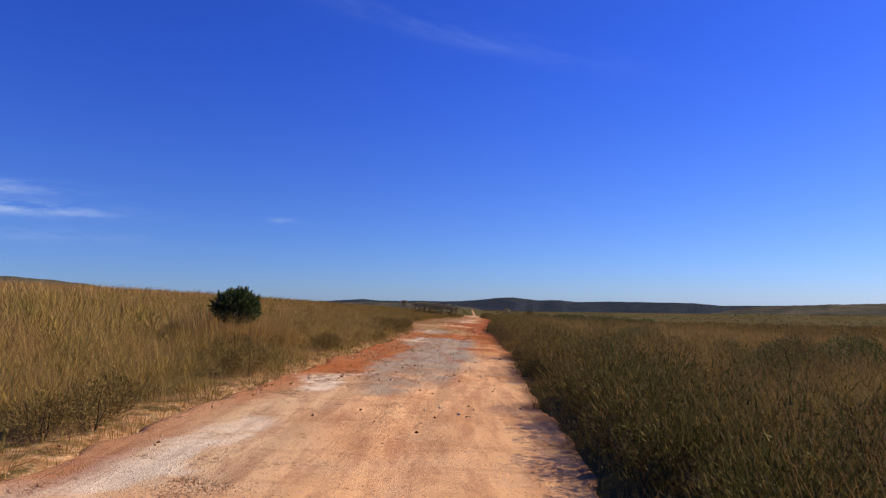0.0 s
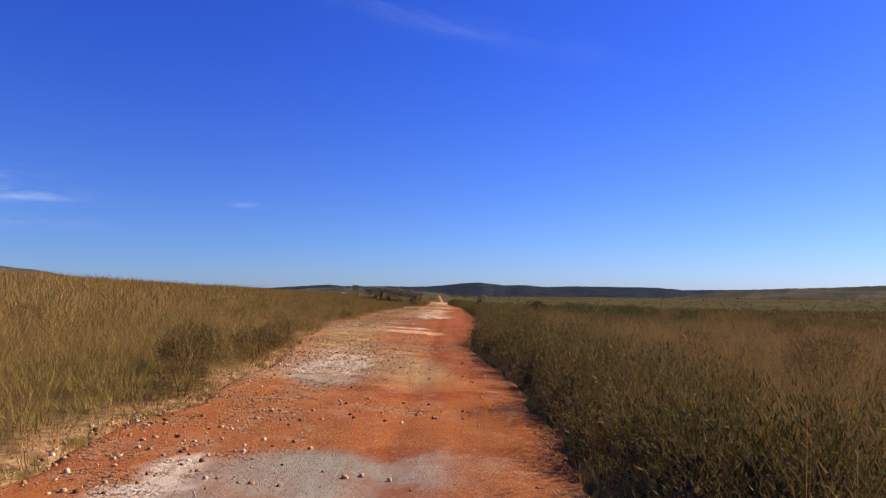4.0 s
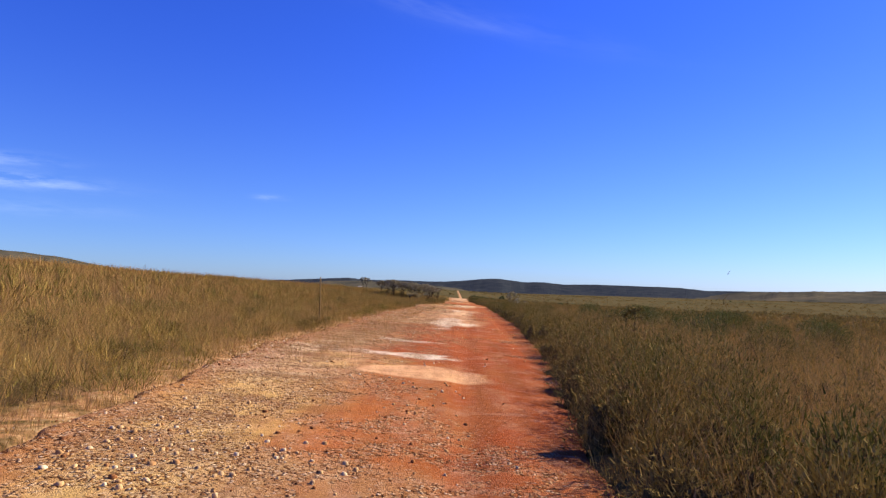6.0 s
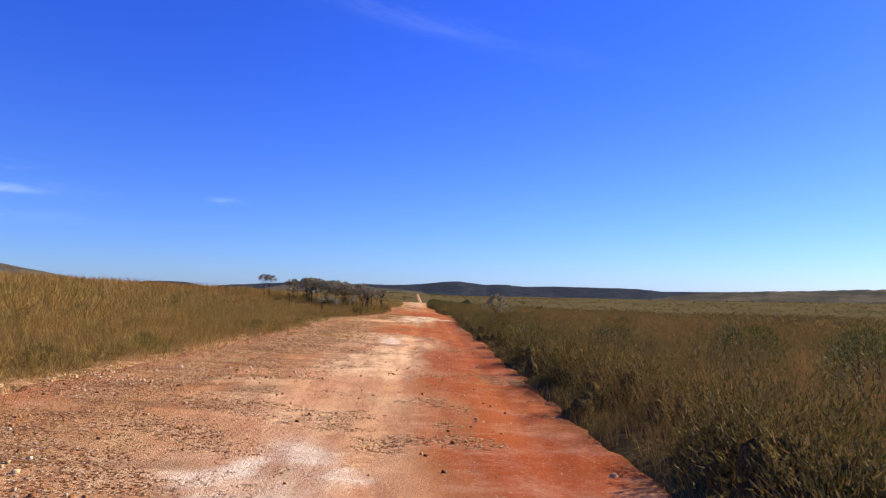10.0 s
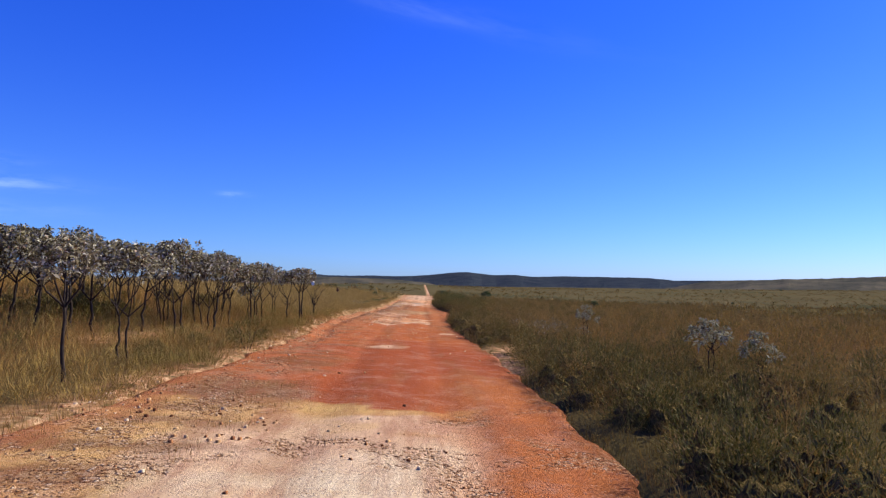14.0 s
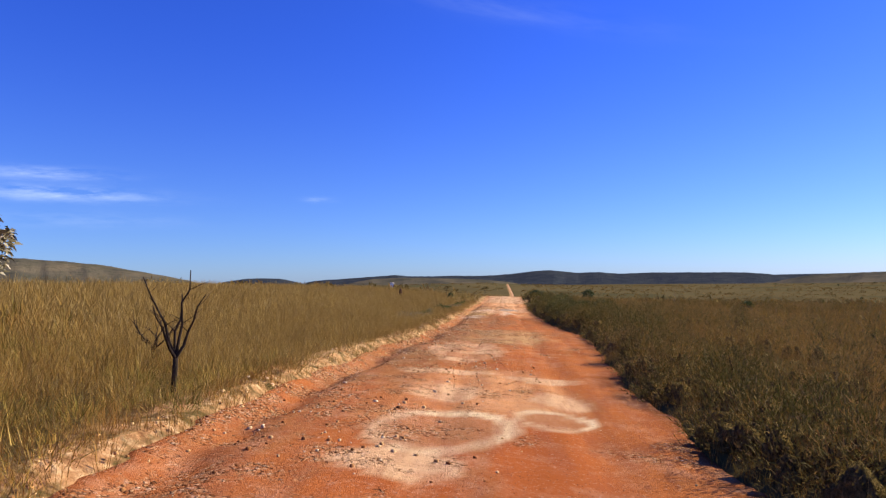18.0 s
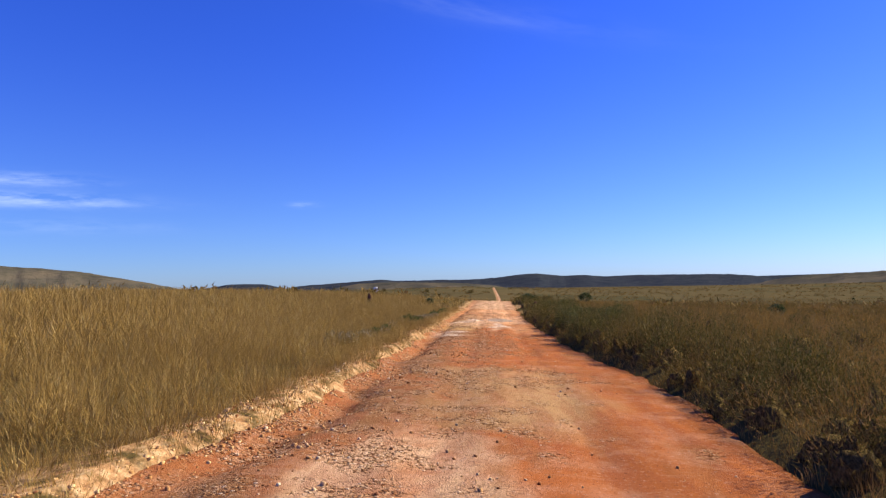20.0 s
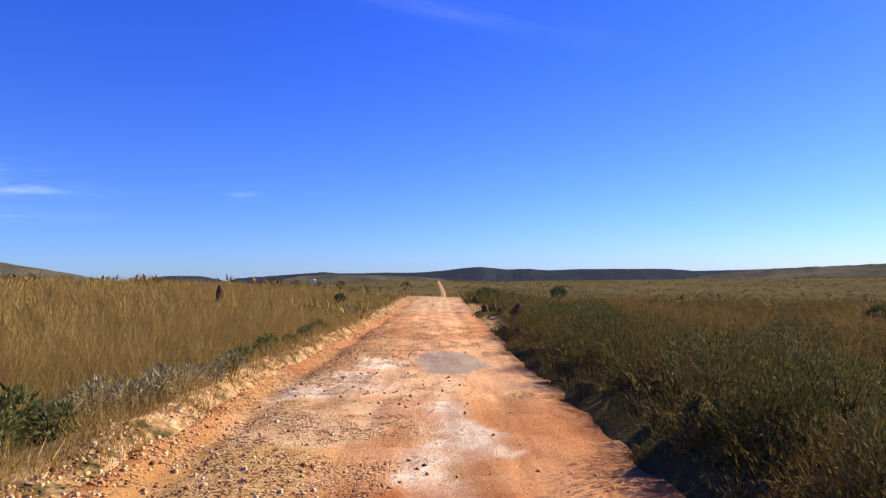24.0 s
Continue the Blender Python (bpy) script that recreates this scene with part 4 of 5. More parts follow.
grass_layer("straw_stalks", "thin pale straw stalks standing above the heath", M_GRASS, 1, lambda x, y, d: right_height(x, y, d) * 1.1,
            ((-15, 150, 0.3, 4.9, 1700, 10, 0.12, 0.0045, 1.0), (-15, 175, 5, 30, 4500, 12, 0.35, 0.013, 1.0), (-15, 54, 0.6, 5, 2200, 22, 0.18, 0.0042, 1.25), (-15, 60, 5, 22, 2700, 15, 0.4, 0.013, 1.2), (92, 152, 0.9, 7, 1700, 18, 0.2, 0.0045, 1.05), (95, 190, 7, 40, 2600, 12, 0.45, 0.02, 1.0)), 13)


def domes(rng, cx, cy, radius, height, per, length, width, upright=0.55):
    """Low bushy cushions: short pointed leaves over a lumpy dome."""
    n = len(cx)
    p = rng.normal(0, 1, (n, per, 3))
    p[..., 2] = np.abs(p[..., 2])
    p /= np.linalg.norm(p, axis=-1, keepdims=True)
    lump = 0.75 + 0.5 * fbm(p[..., 0] * 1.5 + cx[:, None] * 3, p[..., 1] * 1.5 + cy[:, None] * 3, 0.7, 2, 75)
    r = lump * rng.uniform(0.14, 1, (n, per)) ** 0.4
    foot = np.stack([cx, cy, ground_z(cx, cy)], -1)[:, None]
    c = foot + p * r[..., None] * np.stack([radius, radius, height], -1)[:, None]
    d = p * (1, 1, 0.7) + rng.normal(0, 0.45, (n, per, 3)) + (0, 0, upright)
    d /= np.linalg.norm(d, axis=-1, keepdims=True)
    side = np.cross(d, rng.normal(0, 1, (n, per, 3)))
    side /= np.linalg.norm(side, axis=-1, keepdims=True) + 1e-9
    w, l = width * rng.uniform(0.6, 1.4, (n, per, 1)), length * rng.uniform(0.5, 1.4, (n, per, 1))
    v = np.stack([c - side * w / 2, c + side * w / 2, c + d * l], 2).reshape(-1, 3)
    t = np.arange(n * per)[:, None] * 3 + np.array([[0, 1, 2]])
    return v, np.zeros((0, 4), int), t


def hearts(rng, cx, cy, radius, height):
    """The dark heart of each plant, a lumpy low dome: twigs, with the shade of hollows in its colour."""
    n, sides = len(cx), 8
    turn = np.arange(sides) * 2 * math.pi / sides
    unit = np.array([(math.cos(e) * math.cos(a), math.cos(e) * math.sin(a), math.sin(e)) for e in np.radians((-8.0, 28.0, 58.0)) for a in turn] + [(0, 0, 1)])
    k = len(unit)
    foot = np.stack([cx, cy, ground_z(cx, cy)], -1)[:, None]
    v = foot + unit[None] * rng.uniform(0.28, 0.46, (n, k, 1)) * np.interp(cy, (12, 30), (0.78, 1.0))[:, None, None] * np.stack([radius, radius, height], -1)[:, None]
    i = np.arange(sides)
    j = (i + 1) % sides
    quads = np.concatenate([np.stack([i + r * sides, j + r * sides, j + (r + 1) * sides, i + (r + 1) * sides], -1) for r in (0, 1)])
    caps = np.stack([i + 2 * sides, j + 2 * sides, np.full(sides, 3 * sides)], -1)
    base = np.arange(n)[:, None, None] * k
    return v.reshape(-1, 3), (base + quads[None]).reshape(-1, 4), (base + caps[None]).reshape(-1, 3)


def open_round(x, y):
    """True where no bare soil lies within a short step."""
    return np.max([clearing(x + a, y + b) for a, b in ((0, 0), (0.35, 0), (-0.35, 0), (0, 0.4), (0, -0.4))], axis=0) < 0.2


def cushions(name, label, mat, layers, seed):
    rng = np.random.default_rng(seed)
    out, inner = [], []
    for y0, y1, d0, d1, count, per, length, width, hs in layers:
        x, y, d = scatter(rng, 1, y0, y1, d0, d1, count)
        keep = clearing(x, y) < 0.2
        if d1 < 3:
            keep &= rng.uniform(0, 1, count) < 0.2 + 1.3 * fbm(x, y, 2.4, 3, 77)
        x, y, d = x[keep], y[keep], d[keep]
        radius = rng.uniform(0.22, 0.6, len(x)) * (1 if d1 < 20 else 1.7)
        height = right_height(x, y, d) * rng.uniform(0.5, 1.15, len(x)) * hs
        radius = np.minimum(radius, d + 0.25)
        out.append(domes(rng, x, y, radius, height, per, length, width))
        if d1 < 5:
            k = open_round(x, y)
            inner.append(hearts(rng, x[k], y[k], radius[k], height[k]))
    v, q, t = joined(out)
    thing(name, label, "heath", kind="stuff", me=mesh_of(name, v, q, t), material=mat)
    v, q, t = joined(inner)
    thing(name + "_twigs", "dark cores inside the low shrubs, twigs with painted shade", "twigs", kind="stuff", me=mesh_of(name + "_twigs", v, q, t), material=M_TWIG_SHADE)


cushions("heath_cushions", "low bushy brown heath plants massed beside the road", M_HEATH,
         ((-15, 150, 0.25, 4.5, 1300, 220, 0.07, 0.0095, 1.0), (-15, 175, 4.5, 16, 1900, 80, 0.12, 0.024, 1.0), (-14, 230, 16, 50, 3200, 28, 0.24, 0.07, 1.0)), 15)
# darker leaf than the heath behind: green plants, verge shade partly in the colour
cushions("verge_shrubs", "dense dark green shrublets along the verge, partly darkened for shade", M_SHRUB, ((-15, 150, 0.05, 1.2, 620, 330, 0.055, 0.011, 1.1), (-15, 150, 1.0, 2.9, 300, 260, 0.058, 0.012, 1.15), (60, 150, 2.5, 9, 300, 140, 0.07, 0.02, 1.0)), 18)


def thicket(name, label, mat, bands, seed):
    """A close wall of waist-high bushes along the east verge, with dark hearts for twigs and shade."""
    rng = np.random.default_rng(seed)
    out, inner = [], []
    for y0, y1, d0, d1, count, h0, h1, per, length in bands:
        x, y, d = scatter(rng, 1, y0, y1, d0, d1, count)
        keep = (np.maximum(clearing(x, y), clearing(x, y - 0.5)) < 0.1) & (rng.uniform(0, 1, count) < 0.35 + 1.1 * fbm(x, y, 3.0, 3, 78))
        x, y, d = x[keep], y[keep], d[keep]
        height = rng.uniform(h0, h1, len(x)) * (0.6 + 0.8 * fbm(x, y, 2.2, 2, 79)) * (0.72 + 0.28 * smooth(0.1, 0.8, d))
        radius = np.minimum(height * rng.uniform(0.45, 0.7, len(x)), d + 0.12)
        height = np.minimum(height, 0.15 + 1.5 * radius)
        out.append(domes(rng, x, y, radius, height, per, length, length * 0.22, 0.9))
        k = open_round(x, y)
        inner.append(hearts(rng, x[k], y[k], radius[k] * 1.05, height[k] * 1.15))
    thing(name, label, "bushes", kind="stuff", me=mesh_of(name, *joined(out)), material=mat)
    thing(name + "_twigs", "dark cores inside the verge bushes, twigs with painted shade", "twigs", kind="stuff", me=mesh_of(name + "_twigs", *joined(inner)), material=M_TWIG_SHADE)


thicket("verge_thicket", "close dark olive bushes walling the east side of the road", M_THICKET,
        ((-15, 34, 0.35, 1.9, 330, 0.7, 0.98, 560, 0.065), (34, 62, 0.4, 1.9, 150, 0.7, 0.95, 540, 0.065), (62, 98, 0.4, 2.2, 170, 0.45, 0.7, 440, 0.055), (98, 116, 0.45, 2.0, 80, 0.42, 0.66, 440, 0.055),
         (116, 150, 0.5, 2.6, 290, 0.62, 0.92, 560, 0.065), (150, 190, 0.5, 3.5, 170, 0.7, 1.1, 160, 0.11), (-15, 30, 1.9, 9, 110, 0.6, 0.95, 260, 0.08), (30, 60, 1.9, 9, 80, 0.7, 1.0, 240, 0.08), (116, 160, 2.6, 10, 120, 0.55, 0.85, 220, 0.08)), 19)


def far_scrub(seed):
    """Scrub over the far plain beyond the crest and out to the east."""
    rng = np.random.default_rng(seed)
    n = 9000
    y = 60 + 740 * rng.uniform(0, 1, n) ** 1.3
    u = np.where(rng.uniform(0, 1, n) < 0.68, 1, -1) * (6 + rng.uniform(0, 1, n) ** 1.2 * (60 + 0.75 * y))
    keep = (y > 175) | (u > 45)
    keep &= rng.uniform(0, 1, n) < 0.15 + 1.5 * smooth(0.4, 0.62, fbm(u, y, 45, 3, 87))
    u, y = u[keep], y[keep]
    x = u + TURN * np.clip(y, -200, 700)
    radius = rng.uniform(0.6, 1.9, len(x))
    thing("far_scrub", "scattered brown and olive scrub on the far plain", "scrub", kind="stuff",
          me=mesh_of("far_scrub", *domes(rng, x, y, radius, radius * rng.uniform(0.4, 0.75, len(x)), 24, 0.5, 0.25, 0.6)), material=M_HEATH)


far_scrub(20)


def tussocks(name, label, mat, layers, seed):
    """Rounded clumps of fine grass on the west side."""
    rng = np.random.default_rng(seed)
    out = []
    for y0, y1, d0, d1, count, per, length, width in layers:
        x, y, d = scatter(rng, -1, y0, y1, d0, d1, count)
        keep = (clearing(x, y) < 0.2) & (rng.uniform(0, 1, count) < 0.25 + 1.2 * fbm(x, y, 1.3, 3, 76))
        x, y, d = x[keep], y[keep], d[keep]
        height = left_height(x, y, d) * rng.uniform(0.45, 1.0, len(x))
        radius = np.minimum(rng.uniform(0.16, 0.4, len(x)), d + 0.25)
        out.append(domes(rng, x, y, radius, height, per, length, width, 1.1))
    v, q, t = joined(out)
    thing(name, label, "grass", kind="stuff", me=mesh_of(name, v, q, t), material=mat)


tussocks("grass_tussocks", "rounded brown and olive tussocks of fine dry grass", M_TUSSOCK, ((-15, 107, 0.0, 5.0, 2600, 76, 0.16, 0.006), (-15, 110, 5, 16, 1700, 36, 0.26, 0.02)), 16)
tussocks("straw_tussocks", "rounded pale tussocks of straw-coloured grass on the bank", M_STRAW, ((104, 152, 0.0, 5.0, 1300, 90, 0.16, 0.0055), (106, 170, 5, 16, 1000, 40, 0.26, 0.018)), 17)


def leaves(rng, centre, direction, length, width, droop=0.3):
    """Folded leaves, one island each, from a point along a direction."""
    n = len(centre)
    d = direction / np.linalg.norm(direction, axis=1, keepdims=True)
    side = np.cross(d, rng.normal(0, 1, (n, 3)))
    side /= np.linalg.norm(side, axis=1, keepdims=True) + 1e-9
    length, width = np.asarray(length)[:, None], np.asarray(width)[:, None]
    mid = centre + d * length * 0.5
    tip = centre + d * length - np.array([0, 0, 1.0]) * length * droop
    v = np.stack([centre, mid - side * width / 2, mid + side * width / 2, tip], 1)
    i = np.arange(n)[:, None] * 4
    return v.reshape(-1, 3), np.zeros((0, 4), int), np.concatenate([i + np.array([[0, 2, 1]]), i + np.array([[1, 2, 3]])])


def points_of_leaf(rng, centre, direction, length, width):
    n = len(centre)
    d = direction / np.linalg.norm(direction, axis=1, keepdims=True)
    side = np.cross(d, rng.normal(0, 1, (n, 3)))
    side /= np.linalg.norm(side, axis=1, keepdims=True) + 1e-9
    l, w = np.asarray(length)[:, None], np.asarray(width)[:, None]
    v = np.stack([centre - side * w / 2, centre + side * w / 2, centre + d * l], 1)
    return v.reshape(-1, 3), np.zeros((0, 4), int), np.arange(n)[:, None] * 3 + np.array([[0, 1, 2]])


def tube(points, radii, sides=6):
    """A tapered limb through points."""
    pts = [Vector(p) for p in points]
    vs, qs = [], []
    for k, p in enumerate(pts):
        d = (pts[min(k + 1, len(pts) - 1)] - pts[max(k - 1, 0)]).normalized()
        a = d.orthogonal().normalized()
        b = d.cross(a)
        for s in range(sides):
            t = 2 * math.pi * s / sides
            vs.append(p + (a * math.cos(t) + b * math.sin(t)) * radii[k])
    for k in range(len(pts) - 1):
        for s in range(sides):
            i, j = k * sides + s, k * sides + (s + 1) % sides
            qs.append((i, j, j + sides, i + sides))
    vs.append(pts[-1])
    e = len(vs) - 1
    ts = [((len(pts) - 1) * sides + s, (len(pts) - 1) * sides + (s + 1) % sides, e) for s in range(sides)]
    return np.array([tuple(v) for v in vs]), np.array(qs), np.array(ts)


def wander_line(rng, start, end, steps, jitter):
    s, e = np.array(start, float), np.array(end, float)
    line = [s + (e - s) * k / steps for k in range(steps + 1)]
    for k in range(1, steps):
        line[k] = line[k] + rng.normal(0, jitter, 3) * (1, 1, 0.4)
    return line


def build_tree(seed, height, crown_w, crown_h, stems, fork, leaf_mat, leaf_count, leaf_len=0.13, group="savanna trees", label=""):
    """A small savanna tree: dark stem, limbs spreading from a fork, leaf rosettes over an umbrella crown."""
    rng = np.random.default_rng(seed)
    root = thing("savanna_tree", label, "tree", group)
    reach = crown_w / 2
    many = max(leaf_count // 22, 8)
    r, a = reach * np.sqrt(rng.uniform(0.0, 1, many)), rng.uniform(0, 2 * math.pi, many)
    lump = 1 + 0.22 * np.sin(a * 3 + seed) + 0.12 * np.sin(a * 5 + 2 * seed)
    z = height - crown_h * (0.05 + 0.55 * (r / reach) ** 2.4) - crown_h * 0.42 * rng.uniform(0, 1, many) ** 1.5
    buds = np.stack([np.cos(a) * r * lump, np.sin(a) * r * lump, z], -1)
    wood, ends = [], []
    r0 = 0.025 * (height / 2) ** 0.8 * (1 if stems == 1 else 0.75)
    for s in range(stems):
        t = rng.uniform(0, 2 * math.pi)
        off = (0.0 if stems == 1 else 0.1) * rng.uniform(0.5, 1.5)
        foot = (math.cos(t) * off, math.sin(t) * off, -0.08)
        knee = (foot[0] * 1.5 + rng.normal(0, 0.05), foot[1] * 1.5 + rng.normal(0, 0.05), height * fork * rng.uniform(0.9, 1.1))
        wood.append(("trunk", tube(wander_line(rng, foot, knee, 6, 0.016), np.linspace(r0 * 1.3, r0 * 0.8, 7), 7)))
        count = int(rng.integers(4, 6)) if stems == 1 else 3
        for b in range(count):
            t = 2 * math.pi * (b + rng.uniform(-0.25, 0.25)) / count + s
            out = reach * rng.uniform(0.4, 0.72)
            end = np.array((knee[0] + math.cos(t) * out, knee[1] + math.sin(t) * out, height - crown_h * rng.uniform(0.5, 0.8)))
            bow = np.array(knee) * 0.45 + end * 0.55 + np.array((math.cos(t), math.sin(t), -0.5)) * reach * 0.1
            line = [np.array(knee), (np.array(knee) + bow) / 2 + rng.normal(0, 0.012, 3), bow, (bow + end) / 2 + rng.normal(0, 0.015, 3), end]
            wood.append(("limb", tube(line, np.linspace(r0 * 0.66, r0 * 0.3, 5), 6)))
            ends += [(line[2], r0 * 0.34), (line[3], r0 * 0.3), (end, r0 * 0.28)]
    for name in ("trunk", "limb"):
        for n, g in wood:
            if n == name:
                part(n, mesh_of(n, *g, flat=False), M_BARK, root, "dark rough bark" if n == "trunk" else "")
    twigs = []
    for p in buds:
        q, w = min(ends, key=lambda e: float(np.linalg.norm(e[0] - p)) + 0.6 * max(0.0, float(e[0][2] - p[2])))
        twigs.append(tube([q, (q + p) / 2 + rng.normal(0, 0.02, 3) - np.array((0, 0, 0.02)), p], (w * 0.7, w * 0.5, w * 0.3), 4))
    part("branchwork", mesh_of("branchwork", *joined(twigs), flat=False), M_BARK, root, "thin dark twigs under the leaves")["kind"] = "stuff"
    n = many * 22
    pick = np.repeat(np.arange(many), 22)
    d = rng.normal(0, 1, (n, 3)) * (1, 1, 0.75) + np.array([0, 0, 0.35])
    d /= np.linalg.norm(d, axis=1, keepdims=True)
    grow = np.repeat(rng.uniform(0.75, 1.25, many), 22)
    c = buds[pick] + d * 0.02 + rng.normal(0, 0.018, (n, 3))
    v = leaves(rng, c, d, leaf_len * grow * rng.uniform(0.7, 1.2, n), leaf_len * 0.42 * grow * rng.uniform(0.7, 1.2, n), 0.3)
    part("crown", mesh_of("crown", *v), leaf_mat, root, "rosettes of large greyish leathery leaves")
    return root


def build_shrub(seed, radius, height, mat, count, leaf_len, label, category="shrub", group="", stems=3, lift=0.0):
    rng = np.random.default_rng(seed)
    root = thing("shrub", label, category, group)
    wood = []
    for s in range(stems):
        a = 2 * math.pi * s / stems + rng.uniform(-0.3, 0.3)
        r = radius * rng.uniform(0.3, 0.8)
        wood.append(tube(wander_line(rng, (math.cos(a) * 0.04, math.sin(a) * 0.04, -0.08), (math.cos(a) * r, math.sin(a) * r, lift + height * rng.uniform(0.6, 0.9)), 3, 0.03), (0.014 + 0.02 * lift, 0.010 + 0.012 * lift, 0.007, 0.004), 5))
    for w in wood:
        part("stem", mesh_of("stem", *w, flat=False), M_BARK, root)
    n = count
    p = rng.normal(0, 1, (n, 3)) * (1, 1, 0.9)
    p /= np.linalg.norm(p, axis=1, keepdims=True)
    lump = 0.72 + 0.5 * fbm(p[:, 0] * 2 + seed, p[:, 1] * 2 + p[:, 2] * 2, 0.55, 2, seed)
    r = rng.uniform(0.25, 1, n) ** 0.45 * lump
    c = p * r[:, None] * (radius, radius, height * 0.5) + (0, 0, lift + height * 0.5)
    c[:, 2] = np.maximum(c[:, 2], 0.02)
    d = p + rng.normal(0, 0.45, (n, 3)) + np.array([0, 0, 0.7])
    v = points_of_leaf(rng, c, d, leaf_len * rng.uniform(0.6, 1.4, n), leaf_len * (0.40 if leaf_len > 0.08 else 0.24) * rng.uniform(0.7, 1.3, n))
    part("foliage", mesh_of("foliage", *v), mat, root)
    return root


def at_ground(x, y, turn=0.0, size=1.0, tilt=0.0):
    z = float(ground_z(np.array([x]), np.array([y]))[0])
    return pose(x, y, z, tilt, 0, turn) @ Matrix.Diagonal((size, size, size, 1))


def drop_source(ob):
    for o in (*ob.children_recursive, ob):
        bpy.data.objects.remove(o)


# the grove and the single trees
GROVE_LABEL = "small savanna tree with dark crooked stem and flat grey-leaved crown"
kinds = [build_tree(s, 2.15, w, h, st, f, M_TREE, n * 4 // 5, 0.094, "grove trees", GROVE_LABEL) for s, w, h, st, f, n in
         ((101, 1.6, 0.86, 1, 0.38, 1900), (102, 1.4, 0.78, 1, 0.46, 1500), (103, 1.65, 0.9, 2, 0.34, 2000), (104, 1.1, 0.66, 1, 0.52, 1050), (105, 1.5, 0.9, 1, 0.40, 1800), (106, 1.4, 0.95, 2, 0.32, 1700))]
rng = np.random.default_rng(77)
spots = [(0.3, 87.2), (0.05, 89.4), (-0.4, 93.1), (-1.7, 94.4), (-0.2, 95.0), (-1.8, 91.3), (-3.4, 92.2), (-0.3, 96.8), (0.55, 100.8), (1.08, 100.3), (0.94, 101.5), (-2.7, 101.1), (-4.0, 101.9), (-2.9, 105.8), (-6.5, 98.6), (-4.7, 97.8), (-2.1, 96.8), (-1.0, 98.2), (-0.44, 103.1), (-1.3, 99.6), (0.1, 98.9), (-0.35, 100.0), (0.15, 97.3), (-1.5, 97.5), (-0.7, 95.9)]
while len(spots) < 47:
    y = rng.uniform(90.5, 103.4)
    x = rng.uniform(np.interp(y, (90, 95, 106), (-3.5, -7.0, -6.0)), np.interp(y, (90, 97, 106), (-1.6, -1.6, -1.2)))
    if x > -2.6 - 0.35 * (y - 101) and y > 100.3:
        continue
    if min(math.hypot(x - a, y - b) for a, b in spots) > 0.72:
        spots.append((x, y))
for i, (x, y) in enumerate(spots):
    k = kinds[int(rng.integers(0, 6))]
    if x > 0.4:
        k = kinds[3 if x > 0.8 else 1]
    if x > -0.75:
        size = 0.93 if x > 0 else 1.05 if y < 96 else 0.92 if y < 99 else 0.98
    elif x > -1.6:
        size = 1.04
    elif x < -6:
        size = 0.93
    else:
        size = 1.08 if y < 97 else 1.15 if x > -3.5 else 1.12 if y < 101 else 1.02
    size *= rng.uniform(0.88, 0.98)
    copy_thing(k, at_ground(x, y, rng.uniform(0, 360), size))
for x, y, s in ((-8.25, 93.05, 0.98), (-7.88, 93.3, 0.96), (-4.6, 83.1, 0.70)):
    copy_thing(kinds[3], at_ground(x, y, 40 * s, s))
single_b = build_tree(122, 1.3, 0.6, 0.5, 1, 0.58, M_PALE, 700, 0.075, "single trees", "slender little tree with a tuft of pale leaves")
for x, y, s, r in ((-0.4, 81.65, 0.92, 0), (-0.2, 98.6, 1.0, 30)):
    copy_thing(single_b, at_ground(x, y, r, s))
heath_tree = build_tree(123, 1.95, 1.35, 0.85, 3, 0.36, M_TREE, 1150, 0.10, "single trees", "many-stemmed small tree standing in the heath")
copy_thing(heath_tree, at_ground(8.4, 79.6, 0, 0.92))
low_tree = build_tree(124, 1.3, 0.85, 0.42, 1, 0.5, M_SHRUB, 620, 0.085, "single trees", "low crooked heath tree with a flat tuft of brown-grey leaves")
copy_thing(low_tree, at_ground(5.51, 33.2, 90, 0.98))
for x, y, r, k in ((-0.2, 176.5, 0, 1.0), (4.7, 182.0, 60, 1.05), (-9.0, 205.0, 20, 1.3), (12.6, 172.5, 130, 0.75)):
    copy_thing(low_tree, at_ground(x, y, r, k))
drop_source(low_tree)
for k in (*kinds, single_b, heath_tree):
    drop_source(k)


